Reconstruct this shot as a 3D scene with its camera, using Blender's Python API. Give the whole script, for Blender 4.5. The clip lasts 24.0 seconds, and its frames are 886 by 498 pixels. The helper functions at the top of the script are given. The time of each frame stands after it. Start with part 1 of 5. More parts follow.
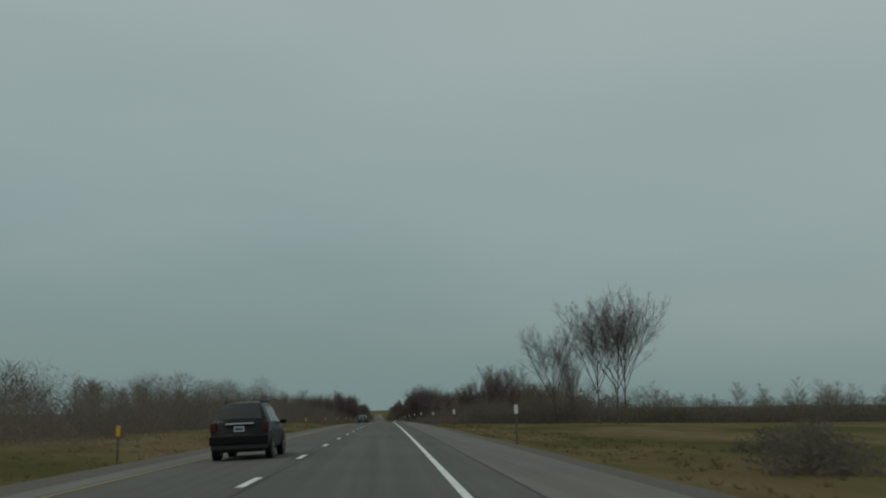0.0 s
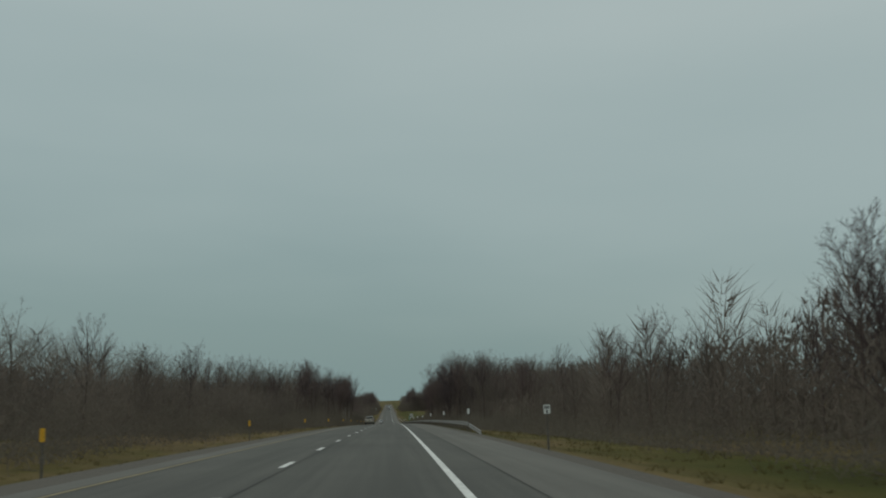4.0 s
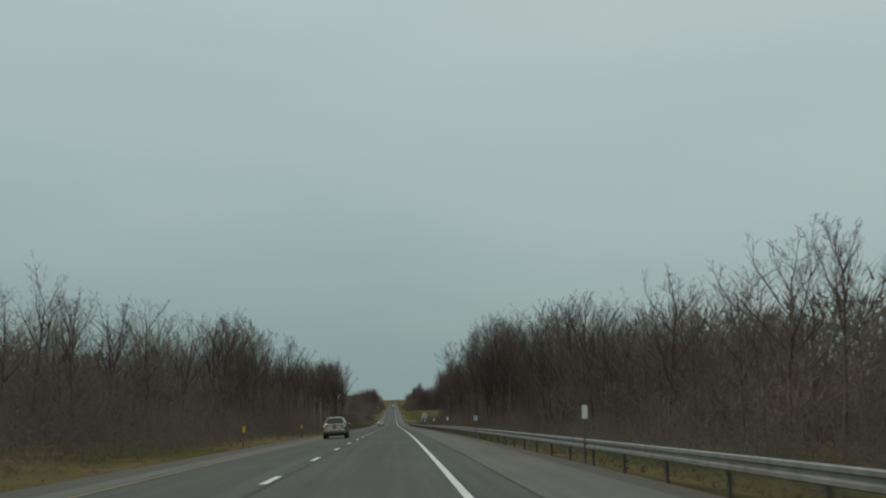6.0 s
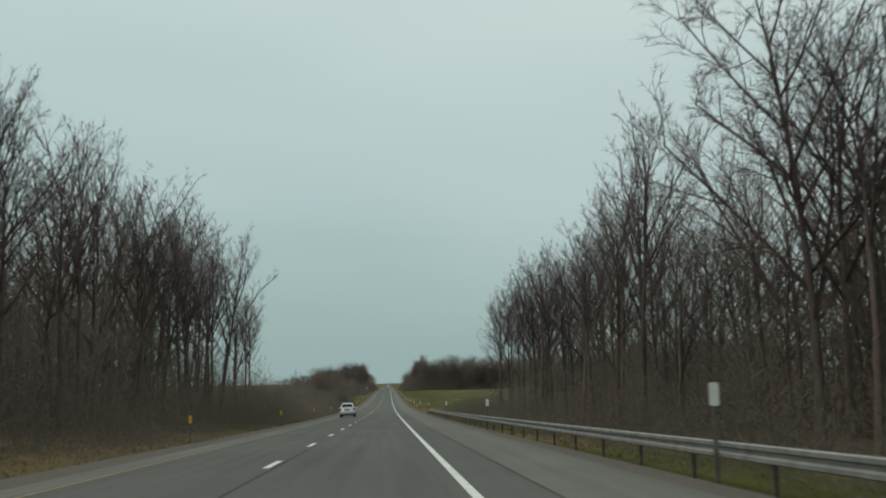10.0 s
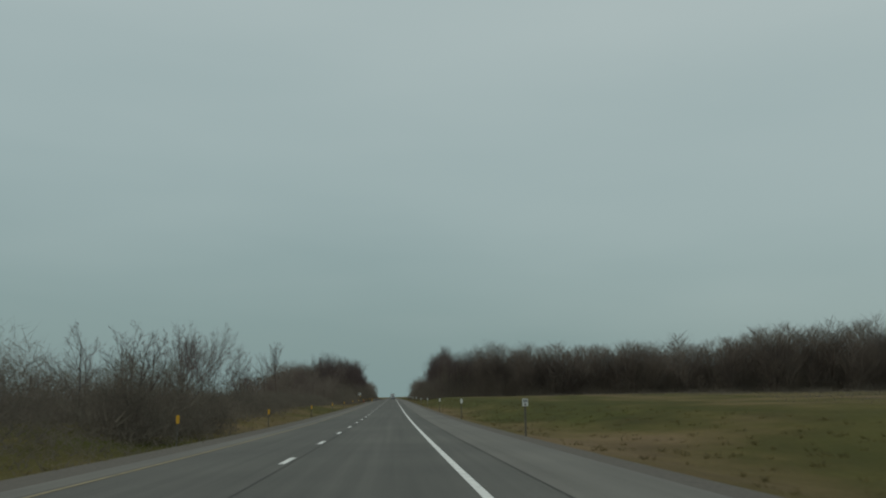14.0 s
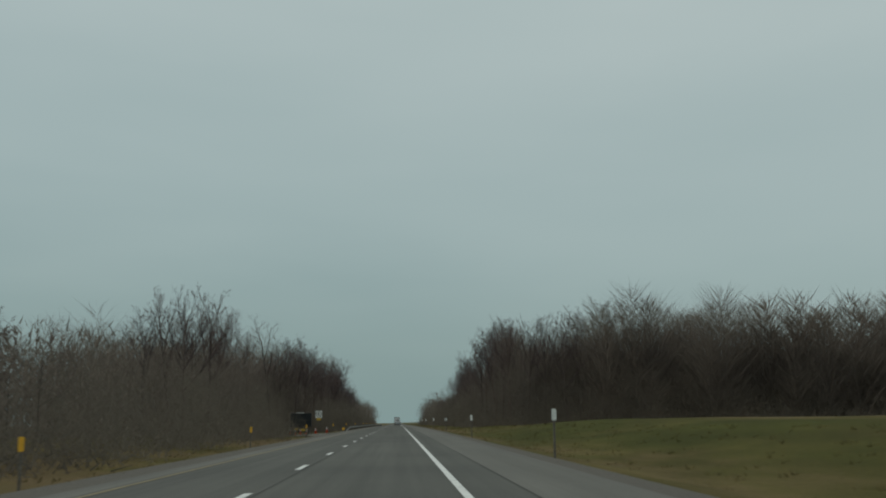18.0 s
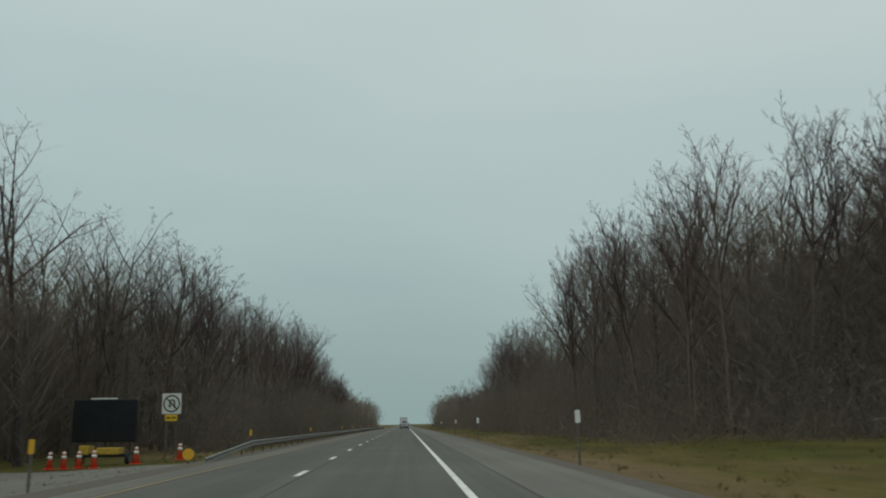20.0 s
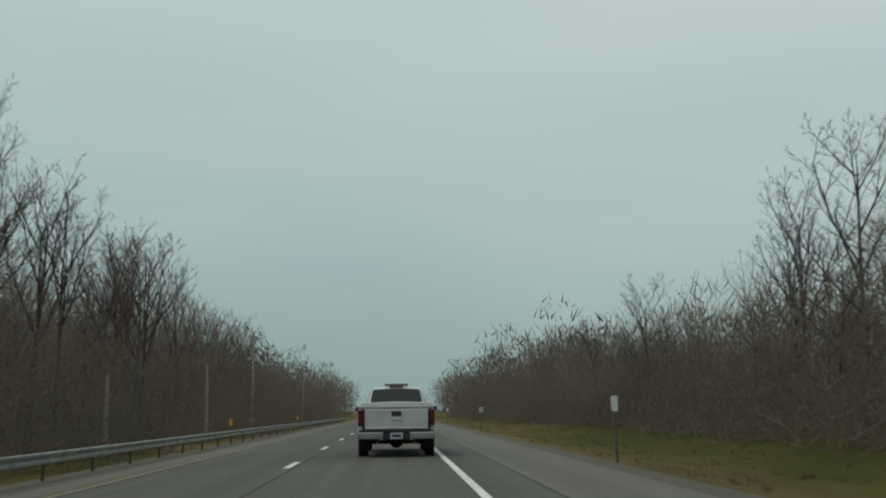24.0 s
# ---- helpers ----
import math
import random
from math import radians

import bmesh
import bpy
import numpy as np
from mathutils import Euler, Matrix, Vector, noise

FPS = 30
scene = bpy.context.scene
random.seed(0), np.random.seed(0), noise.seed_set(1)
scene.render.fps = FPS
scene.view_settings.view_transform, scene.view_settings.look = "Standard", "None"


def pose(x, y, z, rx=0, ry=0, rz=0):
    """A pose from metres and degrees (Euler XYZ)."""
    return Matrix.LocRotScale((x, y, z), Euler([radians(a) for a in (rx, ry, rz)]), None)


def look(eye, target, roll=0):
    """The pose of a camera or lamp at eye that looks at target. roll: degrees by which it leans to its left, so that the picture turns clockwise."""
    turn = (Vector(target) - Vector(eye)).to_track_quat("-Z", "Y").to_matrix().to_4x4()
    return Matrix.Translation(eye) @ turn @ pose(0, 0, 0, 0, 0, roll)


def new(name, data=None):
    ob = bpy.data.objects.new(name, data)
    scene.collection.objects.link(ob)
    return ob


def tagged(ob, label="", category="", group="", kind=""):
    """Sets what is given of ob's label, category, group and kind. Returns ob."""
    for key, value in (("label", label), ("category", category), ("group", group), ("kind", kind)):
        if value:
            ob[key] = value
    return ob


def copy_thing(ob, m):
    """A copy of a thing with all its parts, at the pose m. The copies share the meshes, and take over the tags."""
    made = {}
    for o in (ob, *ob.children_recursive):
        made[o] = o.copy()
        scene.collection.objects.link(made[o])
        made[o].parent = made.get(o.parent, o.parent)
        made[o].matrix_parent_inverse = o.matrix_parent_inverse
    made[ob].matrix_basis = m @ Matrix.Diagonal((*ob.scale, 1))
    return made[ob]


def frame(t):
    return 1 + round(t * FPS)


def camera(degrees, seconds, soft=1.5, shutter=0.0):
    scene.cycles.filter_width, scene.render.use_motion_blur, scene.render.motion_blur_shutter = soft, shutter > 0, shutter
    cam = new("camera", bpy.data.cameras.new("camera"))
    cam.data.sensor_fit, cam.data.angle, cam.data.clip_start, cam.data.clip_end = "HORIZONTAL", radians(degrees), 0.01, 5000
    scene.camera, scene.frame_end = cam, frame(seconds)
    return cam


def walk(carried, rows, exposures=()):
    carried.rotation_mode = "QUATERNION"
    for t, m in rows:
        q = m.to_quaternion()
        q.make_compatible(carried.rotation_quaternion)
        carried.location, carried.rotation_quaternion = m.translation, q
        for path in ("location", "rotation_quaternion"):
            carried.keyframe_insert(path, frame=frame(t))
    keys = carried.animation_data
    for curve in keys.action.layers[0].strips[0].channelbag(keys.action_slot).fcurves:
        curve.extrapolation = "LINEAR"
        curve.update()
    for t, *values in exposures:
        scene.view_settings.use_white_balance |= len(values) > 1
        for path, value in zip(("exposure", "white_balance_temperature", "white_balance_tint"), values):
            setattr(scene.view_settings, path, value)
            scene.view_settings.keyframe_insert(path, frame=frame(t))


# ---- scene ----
cam = camera(53.13, 24.0, soft=2.0, shutter=0.10)
PATH = [
    (0.0, pose(-2.153, -0.293, 0.897, 100.067, 0.64, -4.146)),
    (0.3, pose(-2.079, 10.752, 0.814, 99.550, 0.64, -4.050)),
    (0.5, pose(-2.029, 18.116, 0.759, 99.500, 0.64, -3.850)),
    (0.6, pose(-2.008, 21.834, 0.729, 99.000, 0.64, -3.050)),
    (0.7, pose(-1.988, 25.552, 0.699, 98.600, 0.64, -2.500)),
    (0.8, pose(-1.967, 29.271, 0.670, 98.300, 0.64, -2.300)),
    (0.9, pose(-1.947, 32.989, 0.640, 98.150, 0.64, -2.300)),
    (1.0, pose(-1.926, 36.707, 0.610, 98.300, 0.64, -2.500)),
    (1.1, pose(-1.868, 40.438, 0.578, 98.800, 0.64, -2.950)),
    (1.2, pose(-1.809, 44.169, 0.546, 99.500, 0.64, -3.450)),
    (1.3, pose(-1.751, 47.901, 0.514, 99.700, 0.64, -3.500)),
    (1.5, pose(-1.634, 55.363, 0.450, 99.950, 0.64, -3.400)),
    (2.0, pose(-1.362, 74.154, 0.272, 99.846, 0.64, -3.436)),
    (2.5, pose(-1.151, 92.897, 0.076, 99.926, 0.64, -3.585)),
    (3.0, pose(-0.953, 111.737, -0.142, 99.743, 0.64, -3.588)),
    (3.5, pose(-0.815, 130.413, -0.389, 99.456, 0.64, -3.558)),
    (5.5, pose(-0.301, 205.677, -1.720, 99.632, 0.64, -3.103)),
    (6.0, pose(-0.182, 224.579, -2.139, 99.460, 0.64, -3.154)),
    (6.5, pose(-0.091, 243.509, -2.591, 99.103, 0.64, -3.136)),
    (7.0, pose(-0.025, 262.449, -3.072, 98.952, 0.64, -3.265)),
    (7.5, pose(-0.006, 281.452, -3.577, 98.814, 0.64, -3.027)),
    (8.0, pose(-0.023, 300.456, -4.103, 98.708, 0.64, -2.897)),
    (8.5, pose(-0.090, 319.524, -4.642, 98.479, 0.64, -2.921)),
    (9.0, pose(-0.156, 338.583, -5.181, 98.384, 0.64, -3.234)),
    (9.5, pose(-0.076, 357.863, -5.728, 98.483, 0.64, -3.576)),
    (10.0, pose(0.003, 377.128, -6.263, 98.489, 0.64, -3.485)),
    (10.5, pose(0.046, 396.334, -6.783, 98.473, 0.64, -3.335)),
    (11.0, pose(0.090, 415.525, -7.285, 98.628, 0.64, -3.294)),
    (11.5, pose(0.066, 434.573, -7.758, 98.776, 0.64, -2.978)),
    (13.5, pose(-0.029, 510.567, -9.312, 99.222, 0.64, -3.354)),
    (14.0, pose(-0.053, 529.514, -9.574, 99.426, 0.64, -3.180)),
    (14.5, pose(-0.136, 548.494, -9.770, 99.651, 0.64, -3.069)),
    (15.0, pose(-0.218, 567.451, -9.901, 99.803, 0.64, -2.815)),
    (15.5, pose(-0.221, 586.389, -9.971, 99.998, 0.64, -2.968)),
    (16.0, pose(-0.224, 605.303, -9.981, 100.239, 0.64, -3.016)),
    (16.5, pose(-0.087, 624.137, -9.969, 100.551, 0.64, -3.149)),
    (17.0, pose(0.050, 642.944, -9.950, 100.796, 0.64, -3.102)),
    (17.5, pose(0.052, 661.620, -9.923, 100.905, 0.64, -3.016)),
    (19.5, pose(0.061, 736.004, -9.767, 101.419, 0.64, -2.387)),
    (20.0, pose(0.064, 754.508, -9.739, 101.139, 0.64, -2.401)),
    (20.5, pose(-0.045, 772.944, -9.719, 100.958, 0.64, -2.965)),
    (21.0, pose(-0.155, 791.334, -9.706, 100.682, 0.64, -3.062)),
    (21.5, pose(-0.194, 809.675, -9.701, 100.566, 0.64, -3.004)),
    (22.0, pose(-0.234, 827.962, -9.700, 100.269, 0.64, -3.084)),
    (22.5, pose(-0.188, 846.327, -9.704, 100.339, 0.64, -3.121)),
    (23.0, pose(-0.143, 864.628, -9.713, 100.341, 0.64, -3.121)),
    (23.5, pose(-0.111, 883.138, -9.726, 100.350, 0.64, -3.136)),
    (24.0, pose(-0.078, 901.575, -9.745, 100.290, 0.64, -3.078)),
]
walk(cam, PATH, exposures=[(0.0, -0.40, 6600, 11.0), (0.5, -0.34, 6600, 11.0), (0.7, -0.18, 6600, 11.0), (1.0, -0.18, 6600, 11.0), (1.3, -0.30, 6600, 11.0), (3.0, -0.28, 6600, 11.0), (3.5, -0.26, 6600, 11.0), (5.5, -0.10, 6700, 11.5), (6.5, 0.06, 6700, 11.5), (7.5, 0.20, 6700, 11.5),
                           (9.0, 0.30, 6700, 11.5), (10.2, 0.30, 6700, 11.5), (11.0, 0.18, 6700, 11.5), (11.5, 0.12, 6700, 11.5), (13.5, -0.18, 6600, 11.0), (17.5, -0.18, 6600, 11.0), (19.5, 0.10, 6700, 11.5), (22.0, 0.15, 6700, 11.5), (24.0, 0.12, 6700, 11.5)])

# ---------------------------------------------------------------- sky and light
world = bpy.data.worlds.new("overcast_sky")
scene.world = world
world.use_nodes = True
wn, wl = world.node_tree.nodes, world.node_tree.links
wn.clear()
w_out = wn.new("ShaderNodeOutputWorld")
w_bg = wn.new("ShaderNodeBackground")
w_co = wn.new("ShaderNodeTexCoord")
w_map = wn.new("ShaderNodeMapping")
w_map.inputs["Scale"].default_value = (1.0, 1.0, 4.0)
w_map.inputs["Location"].default_value = (2.3, 0.4, 1.7)
w_sep = wn.new("ShaderNodeSeparateXYZ")
w_ramp = wn.new("ShaderNodeValToRGB")
w_noise = wn.new("ShaderNodeTexNoise")
w_noise.inputs["Scale"].default_value = 2.1
w_noise.inputs["Detail"].default_value = 3.0
w_noise.inputs["Roughness"].default_value = 0.45
w_add = wn.new("ShaderNodeMath")
w_add.operation = "MULTIPLY_ADD"
w_add.inputs[1].default_value = 0.24
w_cloud = wn.new("ShaderNodeMath")
w_cloud.operation = "ADD"
cr = w_ramp.color_ramp
cr.elements[0].position, cr.elements[0].color = 0.06, (0.240, 0.345, 0.343, 1)
cr.elements[1].position, cr.elements[1].color = 0.52, (0.440, 0.530, 0.514, 1)
e = cr.elements.new(0.22)
e.color = (0.328, 0.430, 0.421, 1)
w_sky = wn.new("ShaderNodeTexSky")
w_sky.sky_type = "NISHITA"
w_sky.sun_disc = False
w_sky.sun_elevation = radians(60)
w_sky.sun_rotation = radians(-100)
w_sky.dust_density = 6.0
w_mix = wn.new("ShaderNodeMixRGB")
w_mix.inputs[0].default_value = 0.02
wl.new(w_co.outputs["Generated"], w_map.inputs["Vector"])
wl.new(w_map.outputs["Vector"], w_noise.inputs["Vector"])
wl.new(w_co.outputs["Generated"], w_sep.inputs[0])
wl.new(w_noise.outputs["Fac"], w_add.inputs[0])
wl.new(w_sep.outputs["Z"], w_add.inputs[2])
w_side = wn.new("ShaderNodeMath")
w_side.operation = "MULTIPLY_ADD"
w_side.inputs[1].default_value = 0.17
wl.new(w_sep.outputs["X"], w_side.inputs[0])
wl.new(w_add.outputs[0], w_side.inputs[2])
wl.new(w_side.outputs[0], w_cloud.inputs[0])
w_cloud.inputs[1].default_value = -0.12
wl.new(w_cloud.outputs[0], w_ramp.inputs[0])
wl.new(w_ramp.outputs[0], w_mix.inputs[1])
wl.new(w_sky.outputs[0], w_mix.inputs[2])
wl.new(w_mix.outputs[0], w_bg.inputs["Color"])
w_bg.inputs["Strength"].default_value = 1.0
wl.new(w_bg.outputs[0], w_out.inputs["Surface"])

sun_data = bpy.data.lights.new("sun", "SUN")
sun_data.energy, sun_data.angle, sun_data.color = 0.6, radians(12), (1.0, 0.96, 0.9)
sun = new("sun", sun_data)
sun.matrix_world = look((0, 0, 60), (34, 6, 0))


# ---------------------------------------------------------------- materials
def material(name, rough=0.8, metal=0.0, spec=0.5):
    m = bpy.data.materials.new(name)
    m.use_nodes = True
    b = m.node_tree.nodes["Principled BSDF"]
    b.inputs["Roughness"].default_value = rough
    b.inputs["Metallic"].default_value = metal
    b.inputs["Specular IOR Level"].default_value = spec
    return m, m.node_tree.nodes, m.node_tree.links, b


def plain(name, col, rough=0.6, metal=0.0, spec=0.5, grain=0.12, scale=9.0, bump=0.0):
    """A surface of one colour with a fine and a coarse unevenness."""
    m, n, l, b = material(name, rough, metal, spec)
    co = n.new("ShaderNodeTexCoord")
    a = n.new("ShaderNodeTexNoise")
    a.inputs["Scale"].default_value, a.inputs["Detail"].default_value = scale, 6.0
    r = n.new("ShaderNodeValToRGB")
    lo, hi = 1 - grain, 1 + grain
    r.color_ramp.elements[0].position, r.color_ramp.elements[1].position = 0.3, 0.7
    r.color_ramp.elements[0].color = (*[min(1, c * lo) for c in col], 1)
    r.color_ramp.elements[1].color = (*[min(1, c * hi) for c in col], 1)
    l.new(co.outputs["Object"], a.inputs["Vector"])
    l.new(a.outputs["Fac"], r.inputs[0])
    l.new(r.outputs[0], b.inputs["Base Color"])
    if bump:
        k = n.new("ShaderNodeBump")
        k.inputs["Strength"].default_value = bump
        k.inputs["Distance"].default_value = 0.02
        l.new(a.outputs["Fac"], k.inputs["Height"])
        l.new(k.outputs[0], b.inputs["Normal"])
    return m


def ramp_node(n, stops):
    r = n.new("ShaderNodeValToRGB")
    els = r.color_ramp.elements
    els[0].position, els[0].color = stops[0][0], (*stops[0][1], 1)
    els[1].position, els[1].color = stops[-1][0], (*stops[-1][1], 1)
    for p, c in stops[1:-1]:
        q = els.new(p)
        q.color = (*c, 1)
    return r


def noise_node(n, l, vec, scale, detail=5.0, rough=0.6):
    a = n.new("ShaderNodeTexNoise")
    a.inputs["Scale"].default_value, a.inputs["Detail"].default_value, a.inputs["Roughness"].default_value = scale, detail, rough
    l.new(vec, a.inputs["Vector"])
    return a


def mix_node(n, l, fac, a, b, mode="MIX"):
    x = n.new("ShaderNodeMixRGB")
    x.blend_type = mode
    for sock, v in ((x.inputs[0], fac), (x.inputs[1], a), (x.inputs[2], b)):
        if isinstance(v, (int, float)):
            sock.default_value = v
        elif isinstance(v, tuple):
            sock.default_value = (*v, 1)
        else:
            l.new(v, sock)
    return x


def asphalt(name, dark, light, streak=0.5):
    m, n, l, b = material(name, 0.85, 0.0, 0.3)
    co = n.new("ShaderNodeTexCoord")
    mp = n.new("ShaderNodeMapping")
    mp.inputs["Scale"].default_value = (1.4, 0.012, 1.0)
    l.new(co.outputs["Object"], mp.inputs["Vector"])
    long_ = noise_node(n, l, mp.outputs[0], 2.2, 4)
    patch = noise_node(n, l, co.outputs["Object"], 0.16, 4)
    grit = noise_node(n, l, co.outputs["Object"], 55, 3, 0.8)
    base = ramp_node(n, [(0.35, dark), (0.7, light)])
    l.new(long_.outputs["Fac"], base.inputs[0])
    pr = ramp_node(n, [(0.3, (0.86, 0.86, 0.86)), (0.7, (1.12, 1.12, 1.10))])
    l.new(patch.outputs["Fac"], pr.inputs[0])
    gr = ramp_node(n, [(0.3, (0.72, 0.72, 0.72)), (0.75, (1.3, 1.3, 1.3))])
    l.new(grit.outputs["Fac"], gr.inputs[0])
    x = mix_node(n, l, 1.0, base.outputs[0], pr.outputs[0], "MULTIPLY")
    y = mix_node(n, l, 0.8, x.outputs[0], gr.outputs[0], "MULTIPLY")
    l.new(y.outputs[0], b.inputs["Base Color"])
    k = n.new("ShaderNodeBump")
    k.inputs["Strength"].default_value, k.inputs["Distance"].default_value = 0.35, 0.01
    l.new(grit.outputs["Fac"], k.inputs["Height"])
    l.new(k.outputs[0], b.inputs["Normal"])
    return m


def grass_ground():
    m, n, l, b = material("grass_ground", 0.95, 0.0, 0.1)
    co = n.new("ShaderNodeTexCoord")
    mp = n.new("ShaderNodeMapping")
    mp.inputs["Scale"].default_value = (1.0, 0.35, 1.0)
    l.new(co.outputs["Object"], mp.inputs["Vector"])
    big = noise_node(n, l, mp.outputs[0], 0.10, 6, 0.66)
    mid = noise_node(n, l, mp.outputs[0], 0.5, 5)
    fine = noise_node(n, l, co.outputs["Object"], 14, 4, 0.75)
    sep = n.new("ShaderNodeSeparateXYZ")
    l.new(co.outputs["Object"], sep.inputs[0])

    def window(sock, a0, a1, b0, b1):
        """One inside a stretch of a coordinate, with soft ends."""
        up, down, both = n.new("ShaderNodeMapRange"), n.new("ShaderNodeMapRange"), n.new("ShaderNodeMath")
        up.inputs[1].default_value, up.inputs[2].default_value = a0, a1
        down.inputs[1].default_value, down.inputs[2].default_value, down.inputs[3].default_value, down.inputs[4].default_value = b0, b1, 1.0, 0.0
        both.operation = "MULTIPLY"
        l.new(sock, up.inputs[0])
        l.new(sock, down.inputs[0])
        l.new(up.outputs[0], both.inputs[0])
        l.new(down.outputs[0], both.inputs[1])
        return both.outputs[0]

    def calc(op, p, q):
        m_ = n.new("ShaderNodeMath")
        m_.operation = op
        for s_, v_ in zip(m_.inputs, (p, q)):
            if isinstance(v_, float):
                s_.default_value = v_
            else:
                l.new(v_, s_)
        return m_.outputs[0]

    # the mown green strip beside the road, wide along the open field
    strip_ = calc("MAXIMUM", calc("MULTIPLY", window(sep.outputs["X"], 4.8, 6.5, 9.0, 12.0), 0.55), calc("MULTIPLY", window(sep.outputs["X"], 5.5, 8.0, 13.0, 26.0), window(sep.outputs["Y"], 500.0, 540.0, 740.0, 790.0)))
    big_ = calc("ADD", big.outputs["Fac"], calc("MULTIPLY", strip_, 0.15))
    a = ramp_node(n, [(0.38, (0.150, 0.112, 0.064)), (0.48, (0.128, 0.102, 0.046)), (0.55, (0.088, 0.080, 0.026)), (0.66, (0.062, 0.066, 0.017))])
    l.new(big_, a.inputs[0])
    c = ramp_node(n, [(0.3, (0.72, 0.70, 0.66)), (0.72, (1.22, 1.18, 1.1))])
    l.new(mid.outputs["Fac"], c.inputs[0])
    d = ramp_node(n, [(0.3, (0.6, 0.6, 0.6)), (0.75, (1.35, 1.35, 1.3))])
    l.new(fine.outputs["Fac"], d.inputs[0])
    x = mix_node(n, l, 1.0, a.outputs[0], c.outputs[0], "MULTIPLY")
    y = mix_node(n, l, 0.8, x.outputs[0], d.outputs[0], "MULTIPLY")
    l.new(y.outputs[0], b.inputs["Base Color"])
    k = n.new("ShaderNodeBump")
    k.inputs["Strength"].default_value, k.inputs["Distance"].default_value = 0.6, 0.06
    l.new(fine.outputs["Fac"], k.inputs["Height"])
    l.new(k.outputs[0], b.inputs["Normal"])
    return m


def through_twigs(n, l, b, colour):
    """Twigs are round and thin: light from all sides reaches each blade."""
    t = n.new("ShaderNodeBsdfTranslucent")
    s = n.new("ShaderNodeMixShader")
    s.inputs[0].default_value = 0.5
    l.new(colour, t.inputs["Color"])
    l.new(b.outputs[0], s.inputs[1])
    l.new(t.outputs[0], s.inputs[2])
    l.new(s.outputs[0], n["Material Output"].inputs["Surface"])


def bark(name, dark, light, scale=3.0, thin=False):
    m, n, l, b = material(name, 0.92, 0.0, 0.15)
    co = n.new("ShaderNodeTexCoord")
    oi = n.new("ShaderNodeObjectInfo")
    mp = n.new("ShaderNodeMapping")
    mp.inputs["Scale"].default_value = (1.0, 1.0, 0.25)
    l.new(co.outputs["Object"], mp.inputs["Vector"])
    a = noise_node(n, l, mp.outputs[0], scale, 5, 0.7)
    r = ramp_node(n, [(0.32, dark), (0.7, light)])
    l.new(a.outputs["Fac"], r.inputs[0])
    v = ramp_node(n, [(0.0, (0.72, 0.74, 0.78)), (1.0, (1.25, 1.2, 1.12))])
    l.new(oi.outputs["Random"], v.inputs[0])
    x = mix_node(n, l, 1.0, r.outputs[0], v.outputs[0], "MULTIPLY")
    l.new(x.outputs[0], b.inputs["Base Color"])
    if thin:
        through_twigs(n, l, b, x.outputs[0])
    return m


def thicket_bark(name, dark, light):
    m, n, l, b = material(name, 0.95, 0.0, 0.1)
    g = n.new("ShaderNodeNewGeometry")
    co = n.new("ShaderNodeTexCoord")
    r = ramp_node(n, [(0.0, dark), (1.0, light)])
    l.new(g.outputs["Random Per Island"], r.inputs[0])
    a = noise_node(n, l, co.outputs["Object"], 0.11, 4)
    v = ramp_node(n, [(0.32, (0.7, 0.68, 0.66)), (0.7, (1.3, 1.24, 1.15))])
    l.new(a.outputs["Fac"], v.inputs[0])
    x = mix_node(n, l, 1.0, r.outputs[0], v.outputs[0], "MULTIPLY")
    l.new(x.outputs[0], b.inputs["Base Color"])
    through_twigs(n, l, b, x.outputs[0])
    return m


M_ROAD = asphalt("worn_asphalt", (0.078, 0.078, 0.069), (0.106, 0.105, 0.093))
M_SHOULDER = asphalt("pale_asphalt", (0.116, 0.113, 0.099), (0.150, 0.147, 0.130))
M_GRAVEL = plain("gravel", (0.085, 0.075, 0.060), 0.95, grain=0.5, scale=26, bump=0.6)
M_GRASS = grass_ground()
M_WHITE = plain("white_road_paint", (0.62, 0.63, 0.60), 0.7, grain=0.22, scale=7)
M_YELLOW = plain("faded_yellow_paint", (0.205, 0.165, 0.085), 0.75, grain=0.3, scale=6)
M_TRUNK = bark("grey_brown_bark", (0.082, 0.064, 0.057), (0.164, 0.134, 0.120))
M_CROWN = bark("bare_twigs", (0.122, 0.094, 0.092), (0.196, 0.156, 0.151), 1.4, True)
M_THICKET = thicket_bark("undergrowth_stems", (0.146, 0.133, 0.114), (0.194, 0.178, 0.153))
M_BLADES = thicket_bark("dry_grass_blades", (0.090, 0.080, 0.034), (0.140, 0.114, 0.056))
M_SNAG = plain("dead_wood", (0.30, 0.27, 0.23), 0.9, grain=0.3, scale=3)
M_FARWOOD = thicket_bark("far_wood", (0.164, 0.145, 0.130), (0.220, 0.194, 0.174))


# ---------------------------------------------------------------- helpers of this scene
def smooth(y, a, b):
    t = min(1.0, max(0.0, (y - a) / (b - a)))
    return t * t * (3 - 2 * t)


GRADES = [(-60, -0.0053), (0, -0.0072), (50, -0.0087), (100, -0.0113), (150, -0.0159), (200, -0.0208), (250, -0.0253), (300, -0.0282), (350, -0.0284), (400, -0.0266), (450, -0.0231), (500, -0.0175), (550, -0.0083), (600, 0.0003), (700, 0.0025), (800, 0.0003), (1000, -0.0025), (1100, 0.0)]
BENDS = [(-60, 0.0185), (0, 0.0139), (60, 0.0097), (120, 0.0073), (180, 0.0067), (240, 0.006), (300, 0.0)]


def span(table, y):
    """A value that changes along the road, from rows of (y, value)."""
    return float(np.interp(y, [r[0] for r in table], [r[1] for r in table]))


def slope(y):
    return span(GRADES, y)


